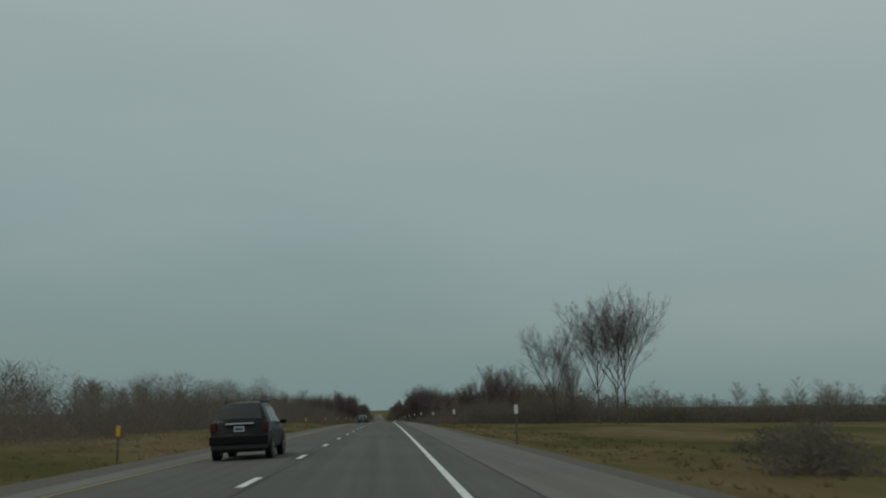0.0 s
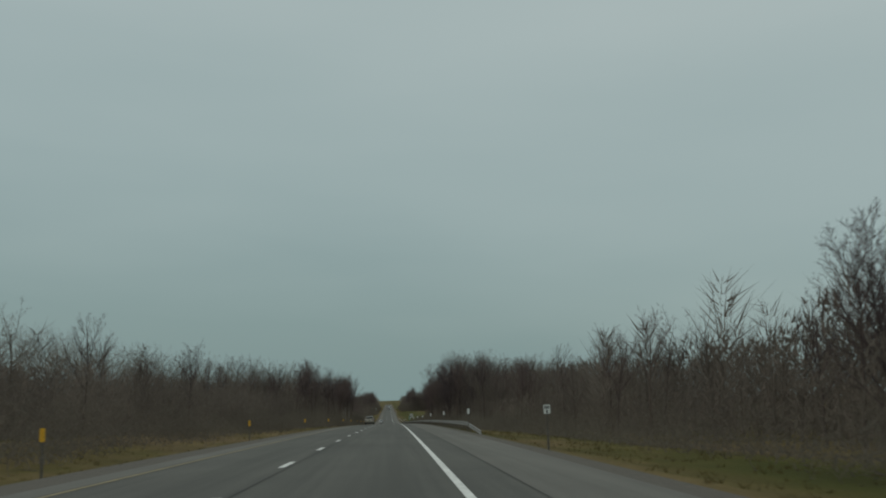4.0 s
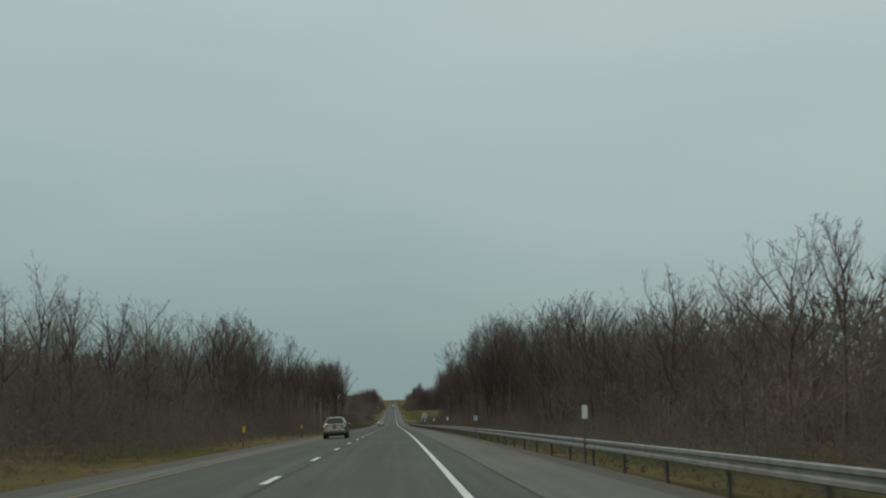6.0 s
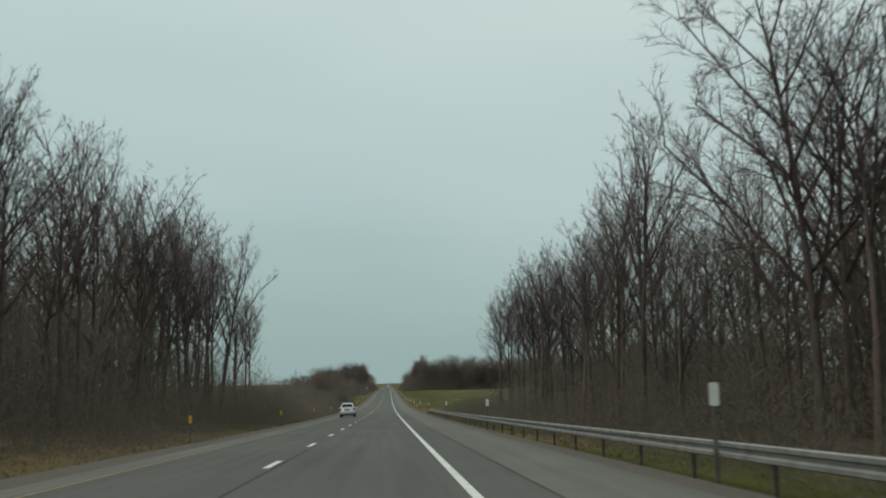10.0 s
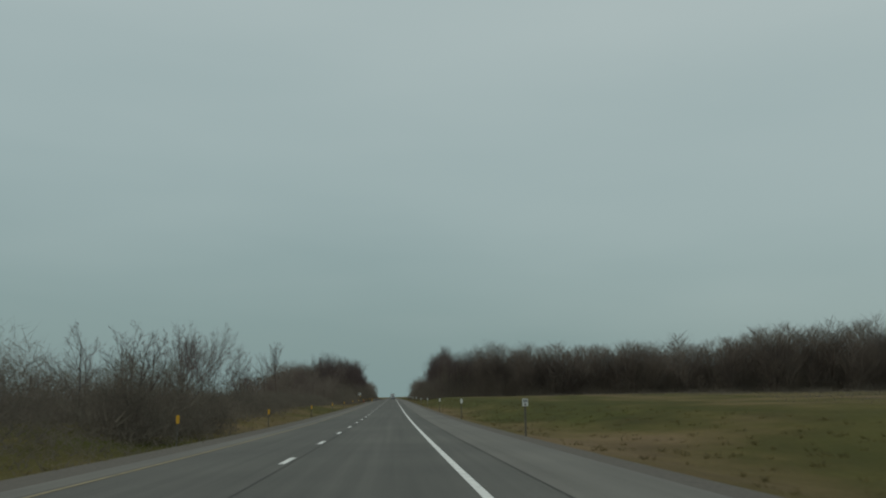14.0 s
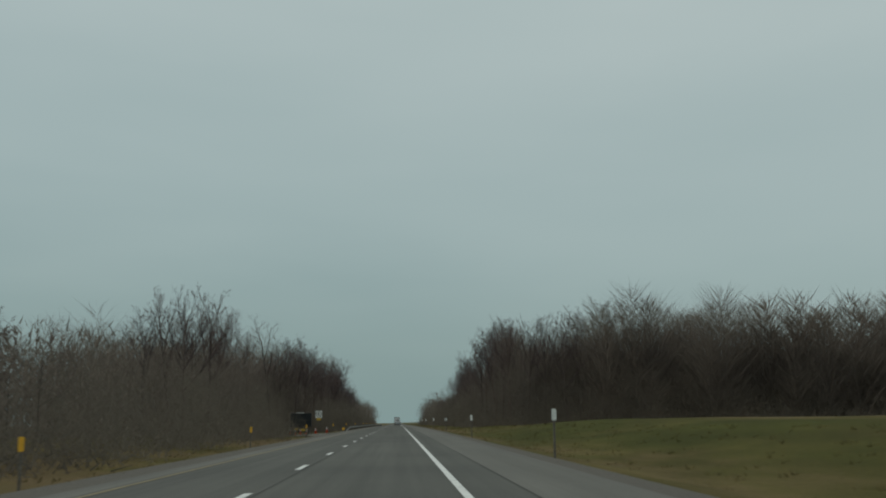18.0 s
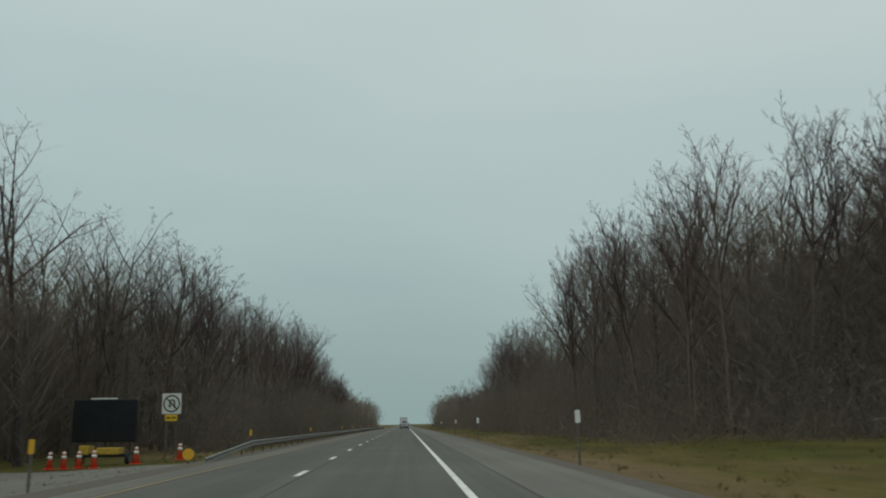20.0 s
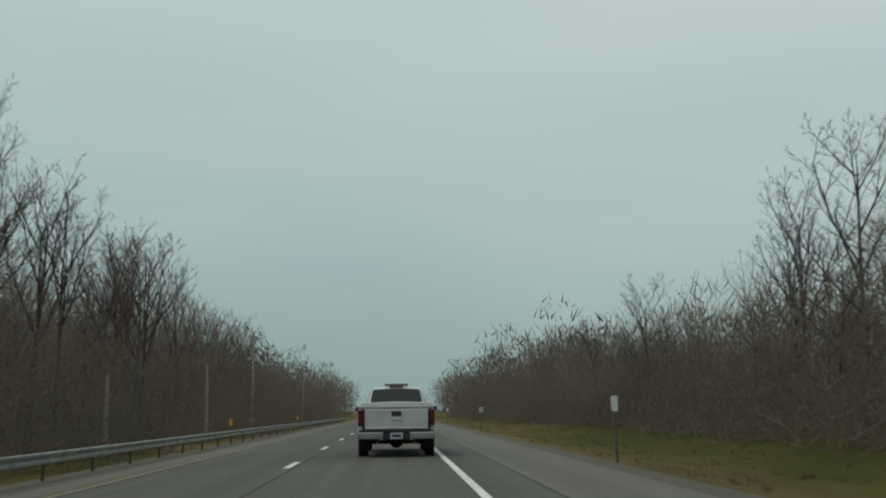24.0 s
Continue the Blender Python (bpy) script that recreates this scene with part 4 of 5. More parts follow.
SCRUB = ((474, 2.8), (540, 3.8), (572, 3.8), (592, 2.2), (610, 1.7), (685, 1.7), (705, 3.2))
low += rows_of(frng, 476, 700, -25, -1, 2, 4.5, SCRUB, 6, 0.8)
thicket("scrub_wood", [(x, y, w, h * 1.3) for x, y, w, h in band(frng, 476, 700, -15.0, -1, 3, 2.7, 4.2, SCRUB, 2.8, 2.5)], "rounded thicket of leafless scrub trees beyond the median grass", M_FARWOOD, 320, 0.014, 14)
wood("hedge_wood", low, "low leafless wood beyond the open verge", 37, 260, 0.028, 1.0, 0.008, 0.2, True)


def tufts(name, spans, label, seed):
    """Rough grass on the verges: thin blades in loose tufts."""
    rng = np.random.default_rng(seed)
    pts = []
    for y0, y1, x0, x1, n in spans:
        ys = rng.uniform(y0, y1, n)
        xs = rng.uniform(x0, x1, n)
        pts += [(x + road_x(y), y) for x, y in zip(xs, ys)]
    base = np.array([(x, y, ground_z(x, y) - 0.01) for x, y in pts])
    s = np.repeat(base, 7, axis=0)
    n = len(s)
    p0 = s + np.stack([rng.normal(0, 0.07, n), rng.normal(0, 0.07, n), np.zeros(n)], axis=1)
    p1 = p0 + np.stack([rng.normal(0, 0.06, n), rng.normal(0, 0.06, n), rng.uniform(0.04, 0.14, n)], axis=1)
    v, t = slivers(p0, p1, rng.uniform(0.006, 0.014, n), rng)
    return tagged(new(name, mesh_from_arrays(name, v, np.zeros((0, 4)), t, M_BLADES, False)), label, "grass", kind="stuff")


tufts("verge_grass", ((0, 440, 4.1, 9.0, 3000), (440, 960, 4.1, 11.0, 3200), (0, 470, -11, -5.9, 2600), (440, 800, -12, -5.9, 2200)), "rough dry grass tufts along the verges", 8)


# ---------------------------------------------------------------- roadside furniture
M_STEEL = plain("galvanised_steel", (0.25, 0.25, 0.235), 0.6, 0.35, grain=0.3, scale=5)
M_POST = plain("weathered_steel_post", (0.15, 0.135, 0.115), 0.75, 0.4, grain=0.35, scale=8)
M_PLATE = plain("white_reflective_sheet", (0.72, 0.73, 0.70), 0.45, grain=0.06)
M_AMBER = plain("amber_reflector", (0.75, 0.40, 0.03), 0.4, grain=0.08)
M_GREEN = plain("green_sign_sheet", (0.012, 0.175, 0.115), 0.45, grain=0.08)
M_BLACK = plain("black_sign_ink", (0.015, 0.015, 0.016), 0.5, grain=0.1)
M_LETTER = plain("white_sign_letter", (0.75, 0.77, 0.74), 0.5, grain=0.05)
M_YSIGN = plain("yellow_sign_sheet", (0.80, 0.50, 0.03), 0.45, grain=0.08)
M_ORANGE = plain("orange_cone_plastic", (0.62, 0.065, 0.022), 0.55, grain=0.12)
M_BOARD = plain("dark_display_panel", (0.014, 0.017, 0.020), 0.35, grain=0.25, scale=3)
M_TRAILER = plain("yellow_trailer_paint", (0.55, 0.36, 0.05), 0.5, grain=0.25)


def box(bm, x0, x1, y0, y1, z0, z1, bevel=0.0):
    """A box with bevelled edges, added to a bmesh."""
    r = bmesh.ops.create_cube(bm, size=1.0, matrix=Matrix.Translation(((x0 + x1) / 2, (y0 + y1) / 2, (z0 + z1) / 2)) @ Matrix.Diagonal((x1 - x0, y1 - y0, z1 - z0, 1)))
    if bevel:
        edges = list({e for v in r["verts"] for e in v.link_edges})
        bmesh.ops.bevel(bm, geom=edges, offset=bevel, segments=2, affect="EDGES", profile=0.6)
    return r["verts"]


def box_part(name, x0, x1, y0, y1, z0, z1, mat, parent, label="", bevel=0.004):
    bm = bmesh.new()
    box(bm, x0, x1, y0, y1, z0, z1, bevel)
    return part(name, bm, mat, parent, label)


def rounded_plate(name, w, h, thick, r, mat, parent, x=0.0, y=0.0, z=0.0, label=""):
    """A flat sign plate with rounded corners that faces -y."""
    bm = bmesh.new()
    pts = []
    for cx, cz, a0 in ((w / 2 - r, h / 2 - r, 0), (-w / 2 + r, h / 2 - r, 90), (-w / 2 + r, -h / 2 + r, 180), (w / 2 - r, -h / 2 + r, 270)):
        for k in range(4):
            a = radians(a0 + 30 * k)
            pts.append((cx + r * math.cos(a), cz + r * math.sin(a)))
    front = [bm.verts.new((x + px, y, z + pz)) for px, pz in pts]
    back = [bm.verts.new((x + px, y + thick, z + pz)) for px, pz in pts]
    bm.faces.new(front[::-1])
    bm.faces.new(back)
    for i in range(len(pts)):
        j = (i + 1) % len(pts)
        bm.faces.new((front[i], front[j], back[j], back[i]))
    bmesh.ops.recalc_face_normals(bm, faces=bm.faces)
    return part(name, bm, mat, parent, label)


def letters(name, text, size, mat, parent, x, y, z, bold=0.0, stretch=1.0):
    """Raised lettering that faces -y, made into a mesh."""
    cu = bpy.data.curves.new(name, "FONT")
    cu.body, cu.size, cu.align_x, cu.align_y, cu.extrude, cu.offset = text, size, "CENTER", "CENTER", 0.002, bold
    tmp = bpy.data.objects.new(name, cu)
    scene.collection.objects.link(tmp)
    bpy.context.view_layer.update()
    me = bpy.data.meshes.new_from_object(tmp.evaluated_get(bpy.context.evaluated_depsgraph_get()))
    bpy.data.objects.remove(tmp)
    me.name = name
    me.materials.clear()
    me.materials.append(mat)
    ob = new(name, me)
    ob.parent = parent
    ob.matrix_basis = pose(x, y, z, 90, 0, 0) @ Matrix.Diagonal((stretch, 1, 1, 1))
    return ob


def u_post(parent, h, w=0.045, x=0.0, y=0.0, name="post", bottom=-0.25):
    """A channel-shaped steel sign post."""
    bm = bmesh.new()
    box(bm, x - w / 2, x + w / 2, y + 0.012, y + 0.018, bottom, h)
    box(bm, x - w / 2, x - w / 2 + 0.008, y + 0.018, y + 0.045, bottom, h)
    box(bm, x + w / 2 - 0.008, x + w / 2, y + 0.018, y + 0.045, bottom, h)
    return part(name, bm, M_POST, parent)


def stand(ob, x, y, turn=0.0, lean=0.0):
    x += road_x(y)
    ob.matrix_basis = pose(x, y, ground_z(x, y), 0, lean, turn)
    return ob


delineator = tagged(new("delineator"), "white reflector plate on a thin steel roadside post", "delineator", "white roadside delineators")
u_post(delineator, 1.11)
rounded_plate("reflector", 0.115, 0.27, 0.006, 0.03, M_PLATE, delineator, z=1.02)
marker_yellow = tagged(new("delineator"), "amber reflector plate on a thin steel roadside post", "delineator", "amber roadside delineators")
u_post(marker_yellow, 0.92)
rounded_plate("reflector", 0.10, 0.25, 0.006, 0.02, M_AMBER, marker_yellow, z=0.83)
mile_post = tagged(new("mile_marker"), "small white reference marker plate with dark figures on a post", "road sign", "reference markers")
u_post(mile_post, 1.07)
rounded_plate("plate", 0.165, 0.215, 0.006, 0.012, M_PLATE, mile_post, z=0.97)
for bx, bz, bw, bh in ((-0.042, 1.015, 0.024, 0.07), (0.0, 1.015, 0.024, 0.07), (0.042, 1.015, 0.024, 0.07), (0.0, 0.915, 0.04, 0.065)):
    box_part("figure_bar", bx - bw / 2, bx + bw / 2, -0.006, -0.001, bz - bh / 2, bz + bh / 2, M_BLACK, mile_post, bevel=0)

prng = random.Random(77)
first = {"d": True, "m": True, "y": True}
for k in range(0, 40):
    y = 26.90 + 24.09 * k + span(((0, -0.6), (1, 0.1), (2, -2.0), (3, -0.8), (4, -2.9), (5, -0.5), (6, -0.9), (9, -1.3), (10, -0.3), (11, -0.6), (12, -3.0), (13, -0.5), (15, -1.0), (16, -0.7), (17, 0.0), (18, -0.2), (19, 0.4), (22, -1.6), (23, -0.1), (24, 0.0), (25, 0.2), (26, -1.2), (27, -0.0), (28, -0.0), (31, -0.2), (32, 2.0), (33, 0.1), (34, 2.0), (35, 2.5), (36, 0.6), (37, -1.2), (38, -0.3), (39, 0.3)), k)
    for key, proto, x, along_y in (("m" if k % 4 == 2 else "d", mile_post if k % 4 == 2 else delineator, 3.79, y), ("y", marker_yellow, -6.4, 21.6 + 24.09 * k + {2: 0.9, 22: 5.0, 31: 2.1, 34: 6.0}.get(k, 0.0))):
        if (key == "m" and k == 14):
            continue
        if first[key]:
            ob, first[key] = proto, False
        else:
            ob = copy_thing(proto, Matrix.Identity(4))
        stand(ob, x + prng.uniform(-0.06, 0.06), along_y, prng.uniform(-6, 6), prng.uniform(-1.5, 1.5))

speed_sign = tagged(new("speed_limit_sign"), "white speed limit 65 sign with black lettering on two posts", "road sign")
u_post(speed_sign, 2.35, 0.055, -0.18)
u_post(speed_sign, 2.35, 0.055, 0.18)
plate = rounded_plate("plate", 0.72, 0.96, 0.008, 0.05, M_PLATE, speed_sign, z=2.05)
rounded_plate("border", 0.69, 0.93, 0.002, 0.045, M_BLACK, plate, y=-0.003, z=2.05)
rounded_plate("panel", 0.665, 0.905, 0.002, 0.04, M_PLATE, plate, y=-0.006, z=2.05)
letters("lettering", "SPEED", 0.20, M_BLACK, plate, 0, -0.009, 2.37, 0.004, 0.92)
letters("lettering", "LIMIT", 0.20, M_BLACK, plate, 0, -0.009, 2.14, 0.004, 0.95)
letters("lettering", "65", 0.38, M_BLACK, plate, 0, -0.009, 1.82, 0.012, 1.1)
stand(speed_sign, 4.9, 372.8, -3)

mile_sign = tagged(new("mile_sign"), "tall narrow green mile sign with white figures on a post", "road sign")
u_post(mile_sign, 1.5, 0.05)
plate = rounded_plate("plate", 0.235, 0.95, 0.008, 0.03, M_LETTER, mile_sign, z=1.45)
rounded_plate("panel", 0.215, 0.93, 0.002, 0.025, M_GREEN, plate, y=-0.003, z=1.45)
letters("lettering", "MILE", 0.10, M_LETTER, plate, 0, -0.006, 1.84, 0.002, 0.8)
for z in (1.67, 1.42, 1.17):
    letters("lettering", "3" if z > 1.6 else "9", 0.27, M_LETTER, plate, 0, -0.006, z, 0.004)
stand(mile_sign, 4.25, 364.6, -4, -2.0)
mile_sign.scale = (1.0, 1.0, 0.97)


def guard_rail(x, y0, y1, face, label, low):
    """A corrugated steel beam on many thin posts; face: the side of the road it looks to."""
    rail = tagged(new("guard_rail"), label, "guard rail")
    prof = [(0.0, 0.50), (0.035, 0.485), (0.035, 0.445), (0.005, 0.425), (0.005, 0.385), (0.035, 0.365), (0.035, 0.325), (0.0, 0.31)]
    ys = np.arange(y0, y1 + 1.0, 4.0)
    v, q = [], []
    n = len(prof)
    for y in ys:
        end = min(1.0, (y - y0) / 8.0, (y1 - y) / 8.0) if y1 < 990 else min(1.0, (y - y0) / 8.0)
        drop = low + 0.34 * (1 - max(0.0, end))
        for px, pz in prof:
            v.append((x + road_x(y) + face * px, y, road_z(y) + pz - drop))
        for px, pz in prof:
            v.append((x + road_x(y) + face * (px - 0.006), y, road_z(y) + pz - drop))
    for i in range(len(ys) - 1):
        for j in range(n - 1):
            a = i * 2 * n + j
            q.append((a, a + 1, a + 2 * n + 1, a + 2 * n))
            q.append((a + n + 1, a + n, a + 3 * n, a + 3 * n + 1))
        a = i * 2 * n
        q.append((a, a + 2 * n, a + 3 * n, a + n))
    beam = new("beam", mesh_of("beam", v, q, M_STEEL))
    beam.parent = rail
    bm = bmesh.new()
    box(bm, -0.022, 0.022, -0.002, 0.002, -0.35, 0.47)
    box(bm, -0.024, -0.019, -0.025, 0.025, -0.35, 0.47)
    box(bm, 0.019, 0.024, -0.025, 0.025, -0.35, 0.47)
    post = part("post", bm, M_POST, rail)
    y = y0 + 6.0
    post.location = (x + road_x(y) - face * 0.035, y, road_z(y) - low)
    y += 2.4
    while y < y1 - 4:
        p = new("post", post.data)
        p.parent = rail
        p.location = (x + road_x(y) - face * 0.035, y, road_z(y) - low)
        y += 2.4
    return rail


guard_rail(3.82, 188, 470, -1, "long corrugated galvanised guard rail on thin steel posts beside the shoulder", 0.04)
guard_rail(-5.7, 781, 1010, 1, "long corrugated galvanised guard rail on thin posts beside the median", 0.19)

# the median crossing with its message board, sign and cones
cv, cf = [], []
for i in range(24):
    for j in range(13):
        x, y = -4.98 - j * 1.2, 763 + i
        z = ground_z(x, y) + 0.03 if j else road_z(y) + fall(x) - 0.004
        cv.append((x, y, ground_z(x, y) - 0.2 if i in (0, 23) or j == 12 else z))
        if i and j:
            a = i * 13 + j
            cf.append((a, a - 13, a - 14, a - 1))
cross = new("median_crossing", mesh_of("median_crossing", cv, cf, M_SHOULDER))
tagged(cross, "worn pale asphalt crossing of the median between the carriageways", "crossing", kind="structure")
end_marker = tagged(new("rail_end_marker"), "round amber end marker at the start of the guard rail", "road sign")
bm = bmesh.new()
bmesh.ops.create_cone(bm, cap_ends=True, segments=20, radius1=0.16, radius2=0.16, depth=0.02, matrix=pose(0, 0, 0.30, 90, 0, 0))
part("disc", bm, M_AMBER, end_marker)
u_post(end_marker, 0.28)
stand(end_marker, -5.95, 780.0)

board = tagged(new("message_board"), "switched-off dark message board on a yellow trailer in the median", "message board")
box_part("display", -1.28, 1.28, -0.09, 0.09, 0.95, 2.55, M_BOARD, board, bevel=0.02)
disp = board.children[0]
box_part("frame", -1.31, 1.31, -0.06, 0.10, 0.91, 0.948, M_BLACK, disp)
box_part("light_strip", -0.62, 0.42, -0.06, 0.06, 2.555, 2.61, M_LETTER, board, "pale solar panel edge on top", 0.01)
box_part("mast", -0.07, 0.07, 0.12, 0.26, 0.35, 2.2, M_POST, board)
box_part("trailer_bed", -0.85, 0.9, -0.4, 0.55, 0.34, 0.48, M_BLACK, board, bevel=0.02)
box_part("battery_box", -0.80, -0.42, -0.43, 0.1, 0.44, 0.78, M_TRAILER, board, bevel=0.03)
box_part("control_box", -0.12, 0.78, -0.43, 0.1, 0.44, 0.70, M_TRAILER, board, bevel=0.03)


def wheel(parent, x, y, r, w, rim_mat, tyre_mat, name="wheel"):
    """A wheel that turns about x: a tyre with a rim in it."""
    bm = bmesh.new()
    prof = [(-w * 0.40, r * 0.66), (-w * 0.5, r * 0.80), (-w * 0.46, r * 0.95), (-w * 0.34, r), (w * 0.34, r), (w * 0.46, r * 0.95), (w * 0.5, r * 0.80), (w * 0.40, r * 0.66)]
    rings = []
    for k in range(24):
        a = 2 * math.pi * k / 24
        rings.append([bm.verts.new((x + px, y + pr * math.cos(a), r + pr * math.sin(a))) for px, pr in prof])
    for k in range(24):
        a, b = rings[k], rings[(k + 1) % 24]
        for j in range(len(prof) - 1):
            bm.faces.new((a[j], a[j + 1], b[j + 1], b[j]))
    bmesh.ops.recalc_face_normals(bm, faces=bm.faces)
    tyre = part(name, bm, tyre_mat, parent, smooth_faces=True)
    bm = bmesh.new()
    bmesh.ops.create_cone(bm, cap_ends=True, segments=20, radius1=r * 0.68, radius2=r * 0.68, depth=w * 0.90, matrix=pose(x, y, r, 0, 90, 0))
    for k in range(5):
        a = 2 * math.pi * k / 5
        m = pose(x, y, r) @ Matrix.Rotation(a, 4, "X") @ pose(0, 0, r * 0.36)
        bmesh.ops.create_cube(bm, size=1.0, matrix=m @ Matrix.Diagonal((w * 0.98, r * 0.17, r * 0.5, 1)))
    part("rim", bm, rim_mat, tyre)
    return tyre


M_TYRE = plain("tyre_rubber", (0.018, 0.018, 0.018), 0.85, grain=0.3, scale=12)
M_RIM = plain("alloy_rim", (0.28, 0.28, 0.28), 0.4, 0.7, grain=0.15)
wheel(board, -0.98, 0.1, 0.26, 0.16, M_RIM, M_TYRE)
wheel(board, 0.98, 0.1, 0.26, 0.16, M_RIM, M_TYRE)
stand(board, -11.7, 790.5, -6)

uturn = tagged(new("no_u_turn_sign"), "white no u-turn sign over a small yellow plate", "road sign")
u_post(uturn, 2.4, 0.05, -0.2, bottom=-0.85)
u_post(uturn, 2.4, 0.05, 0.2, bottom=-0.85)
plate = rounded_plate("plate", 0.82, 0.86, 0.008, 0.03, M_PLATE, uturn, z=2.05)
bm = bmesh.new()
for k in range(28):
    a = 2 * math.pi * k / 28
    bmesh.ops.create_cube(bm, size=1.0, matrix=Matrix.Translation((0.33 * math.cos(a), -0.004, 2.05 + 0.33 * math.sin(a))) @ Matrix.Rotation(-a, 4, "Y") @ Matrix.Diagonal((0.055, 0.004, 0.085, 1)))
bmesh.ops.create_cube(bm, size=1.0, matrix=Matrix.Translation((0, -0.005, 2.05)) @ Matrix.Rotation(radians(45), 4, "Y") @ Matrix.Diagonal((0.66, 0.005, 0.055, 1)))
part("ring", bm, M_BLACK, plate)
bm = bmesh.new()
for k in range(9):
    a = math.pi * k / 8
    bmesh.ops.create_cube(bm, size=1.0, matrix=Matrix.Translation((0.02 + 0.10 * math.cos(a), -0.004, 2.10 + 0.10 * math.sin(a))) @ Matrix.Rotation(-a, 4, "Y") @ Matrix.Diagonal((0.055, 0.004, 0.05, 1)))
box(bm, 0.093, 0.147, -0.006, -0.002, 1.86, 2.10)
box(bm, -0.107, -0.053, -0.006, -0.002, 1.98, 2.10)
bm.faces.new([bm.verts.new(p) for p in ((-0.16, -0.006, 1.98), (0.0, -0.006, 1.98), (-0.08, -0.006, 1.87))])
part("arrow", bm, M_BLACK, plate)
plate = rounded_plate("lower_plate", 0.52, 0.26, 0.008, 0.02, M_YSIGN, uturn, z=1.46)
for bx in (-0.12, 0.12):
    box_part("word_bar", bx - 0.09, bx + 0.09, -0.005, -0.001, 1.43, 1.49, M_BLACK, plate, bevel=0)
stand(uturn, -9.8, 793, -4)
uturn.location.z += 0.25


def cone_thing():
    cone = tagged(new("traffic_cone"), "orange traffic cone with white bands standing in the median", "traffic cone", "cones round the message board")
    bm = bmesh.new()
    bmesh.ops.create_cone(bm, cap_ends=True, segments=16, radius1=0.13, radius2=0.025, depth=0.60, matrix=Matrix.Translation((0, 0, 0.33)))
    part("body", bm, M_ORANGE, cone, smooth_faces=True)
    box_part("base", -0.17, 0.17, -0.17, 0.17, 0.0, 0.035, M_ORANGE, cone, bevel=0.01)
    for z, r1, r2, h in ((0.42, 0.096, 0.079, 0.10), (0.56, 0.068, 0.057, 0.07)):
        bm = bmesh.new()
        bmesh.ops.create_cone(bm, cap_ends=True, segments=16, radius1=r1, radius2=r2, depth=h, matrix=Matrix.Translation((0, 0, z)))
        part("band", bm, M_LETTER, cone, smooth_faces=True)
    return cone


cone = cone_thing()
for i, (x, y) in enumerate(((-12.6, 787.5), (-12.0, 787.2), (-11.4, 787), (-9.7, 788), (-8.5, 789.5), (-10.6, 786.2))):
    ob = cone if i == 0 else copy_thing(cone, Matrix.Identity(4))
    stand(ob, x, y, 20 * i, 2 - i * 0.7)
    ob.location.z = ground_z(x, y) + 0.034


# ---------------------------------------------------------------- vehicles
def paint(name, col, metal=0.35, rough=0.32, coat=0.4):
    m, n, l, b = material(name, rough, metal, 0.5)
    co = n.new("ShaderNodeTexCoord")
    dirt = noise_node(n, l, co.outputs["Object"], 2.4, 6, 0.7)
    flake = noise_node(n, l, co.outputs["Object"], 160, 2)
    r = ramp_node(n, [(0.35, tuple(c * 0.86 for c in col)), (0.7, tuple(min(1, c * 1.08) for c in col))])
    l.new(dirt.outputs["Fac"], r.inputs[0])
    f = ramp_node(n, [(0.3, (0.92, 0.92, 0.92)), (0.7, (1.08, 1.08, 1.08))])
    l.new(flake.outputs["Fac"], f.inputs[0])
    x = mix_node(n, l, 1.0, r.outputs[0], f.outputs[0], "MULTIPLY")
    l.new(x.outputs[0], b.inputs["Base Color"])
    rr = ramp_node(n, [(0.3, (rough * 0.8,) * 3), (0.75, (min(1, rough * 1.6),) * 3)])
    l.new(dirt.outputs["Fac"], rr.inputs[0])
    l.new(rr.outputs[0], b.inputs["Roughness"])
    b.inputs["Coat Weight"].default_value = coat
    b.inputs["Coat Roughness"].default_value = 0.12
    return m


M_GLASS = plain("tinted_car_glass", (0.008, 0.013, 0.014), 0.03, 0.0, 0.6, grain=0.1)
# real trim, also the painted shade of wheel openings and the wagon's lower bumper
M_TRIM = plain("black_trim_and_shade", (0.020, 0.020, 0.021), 0.6, grain=0.15)
M_RED = plain("red_lamp_lens", (0.075, 0.005, 0.007), 0.2, grain=0.2)
M_CLEAR = plain("clear_lamp_lens", (0.50, 0.46, 0.46), 0.2, grain=0.12)
M_CHROME = plain("chrome", (0.62, 0.63, 0.64), 0.15, 0.95, grain=0.05)
M_PLATE_W = plain("pale_number_plate", (0.50, 0.52, 0.56), 0.5, grain=0.15)
M_PLATE_D = plain("grey_number_plate", (0.16, 0.165, 0.18), 0.5, grain=0.2)
M_PLATE_Y = plain("orange_number_plate", (0.72, 0.36, 0.03), 0.5, grain=0.12)
M_RECESS = plain("pale_champagne_panel", (0.50, 0.48, 0.41), 0.3, 0.3, grain=0.08)
M_INK = plain("number_plate_ink", (0.04, 0.045, 0.07), 0.6)


def section(s):
    """Half the outline of a car's body at one place along its length."""
    y, zb, zm, zbelt, zroof, w, wbelt, wroof = s
    return [(0, zb), (w * 0.80, zb), (w * 0.96, zb + 0.07), (w, zm), (wbelt, zbelt), (wroof + 0.02, zroof - 0.07), (wroof - 0.07, zroof - 0.005), (wroof * 0.5, zroof + 0.012), (0, zroof + 0.018)]


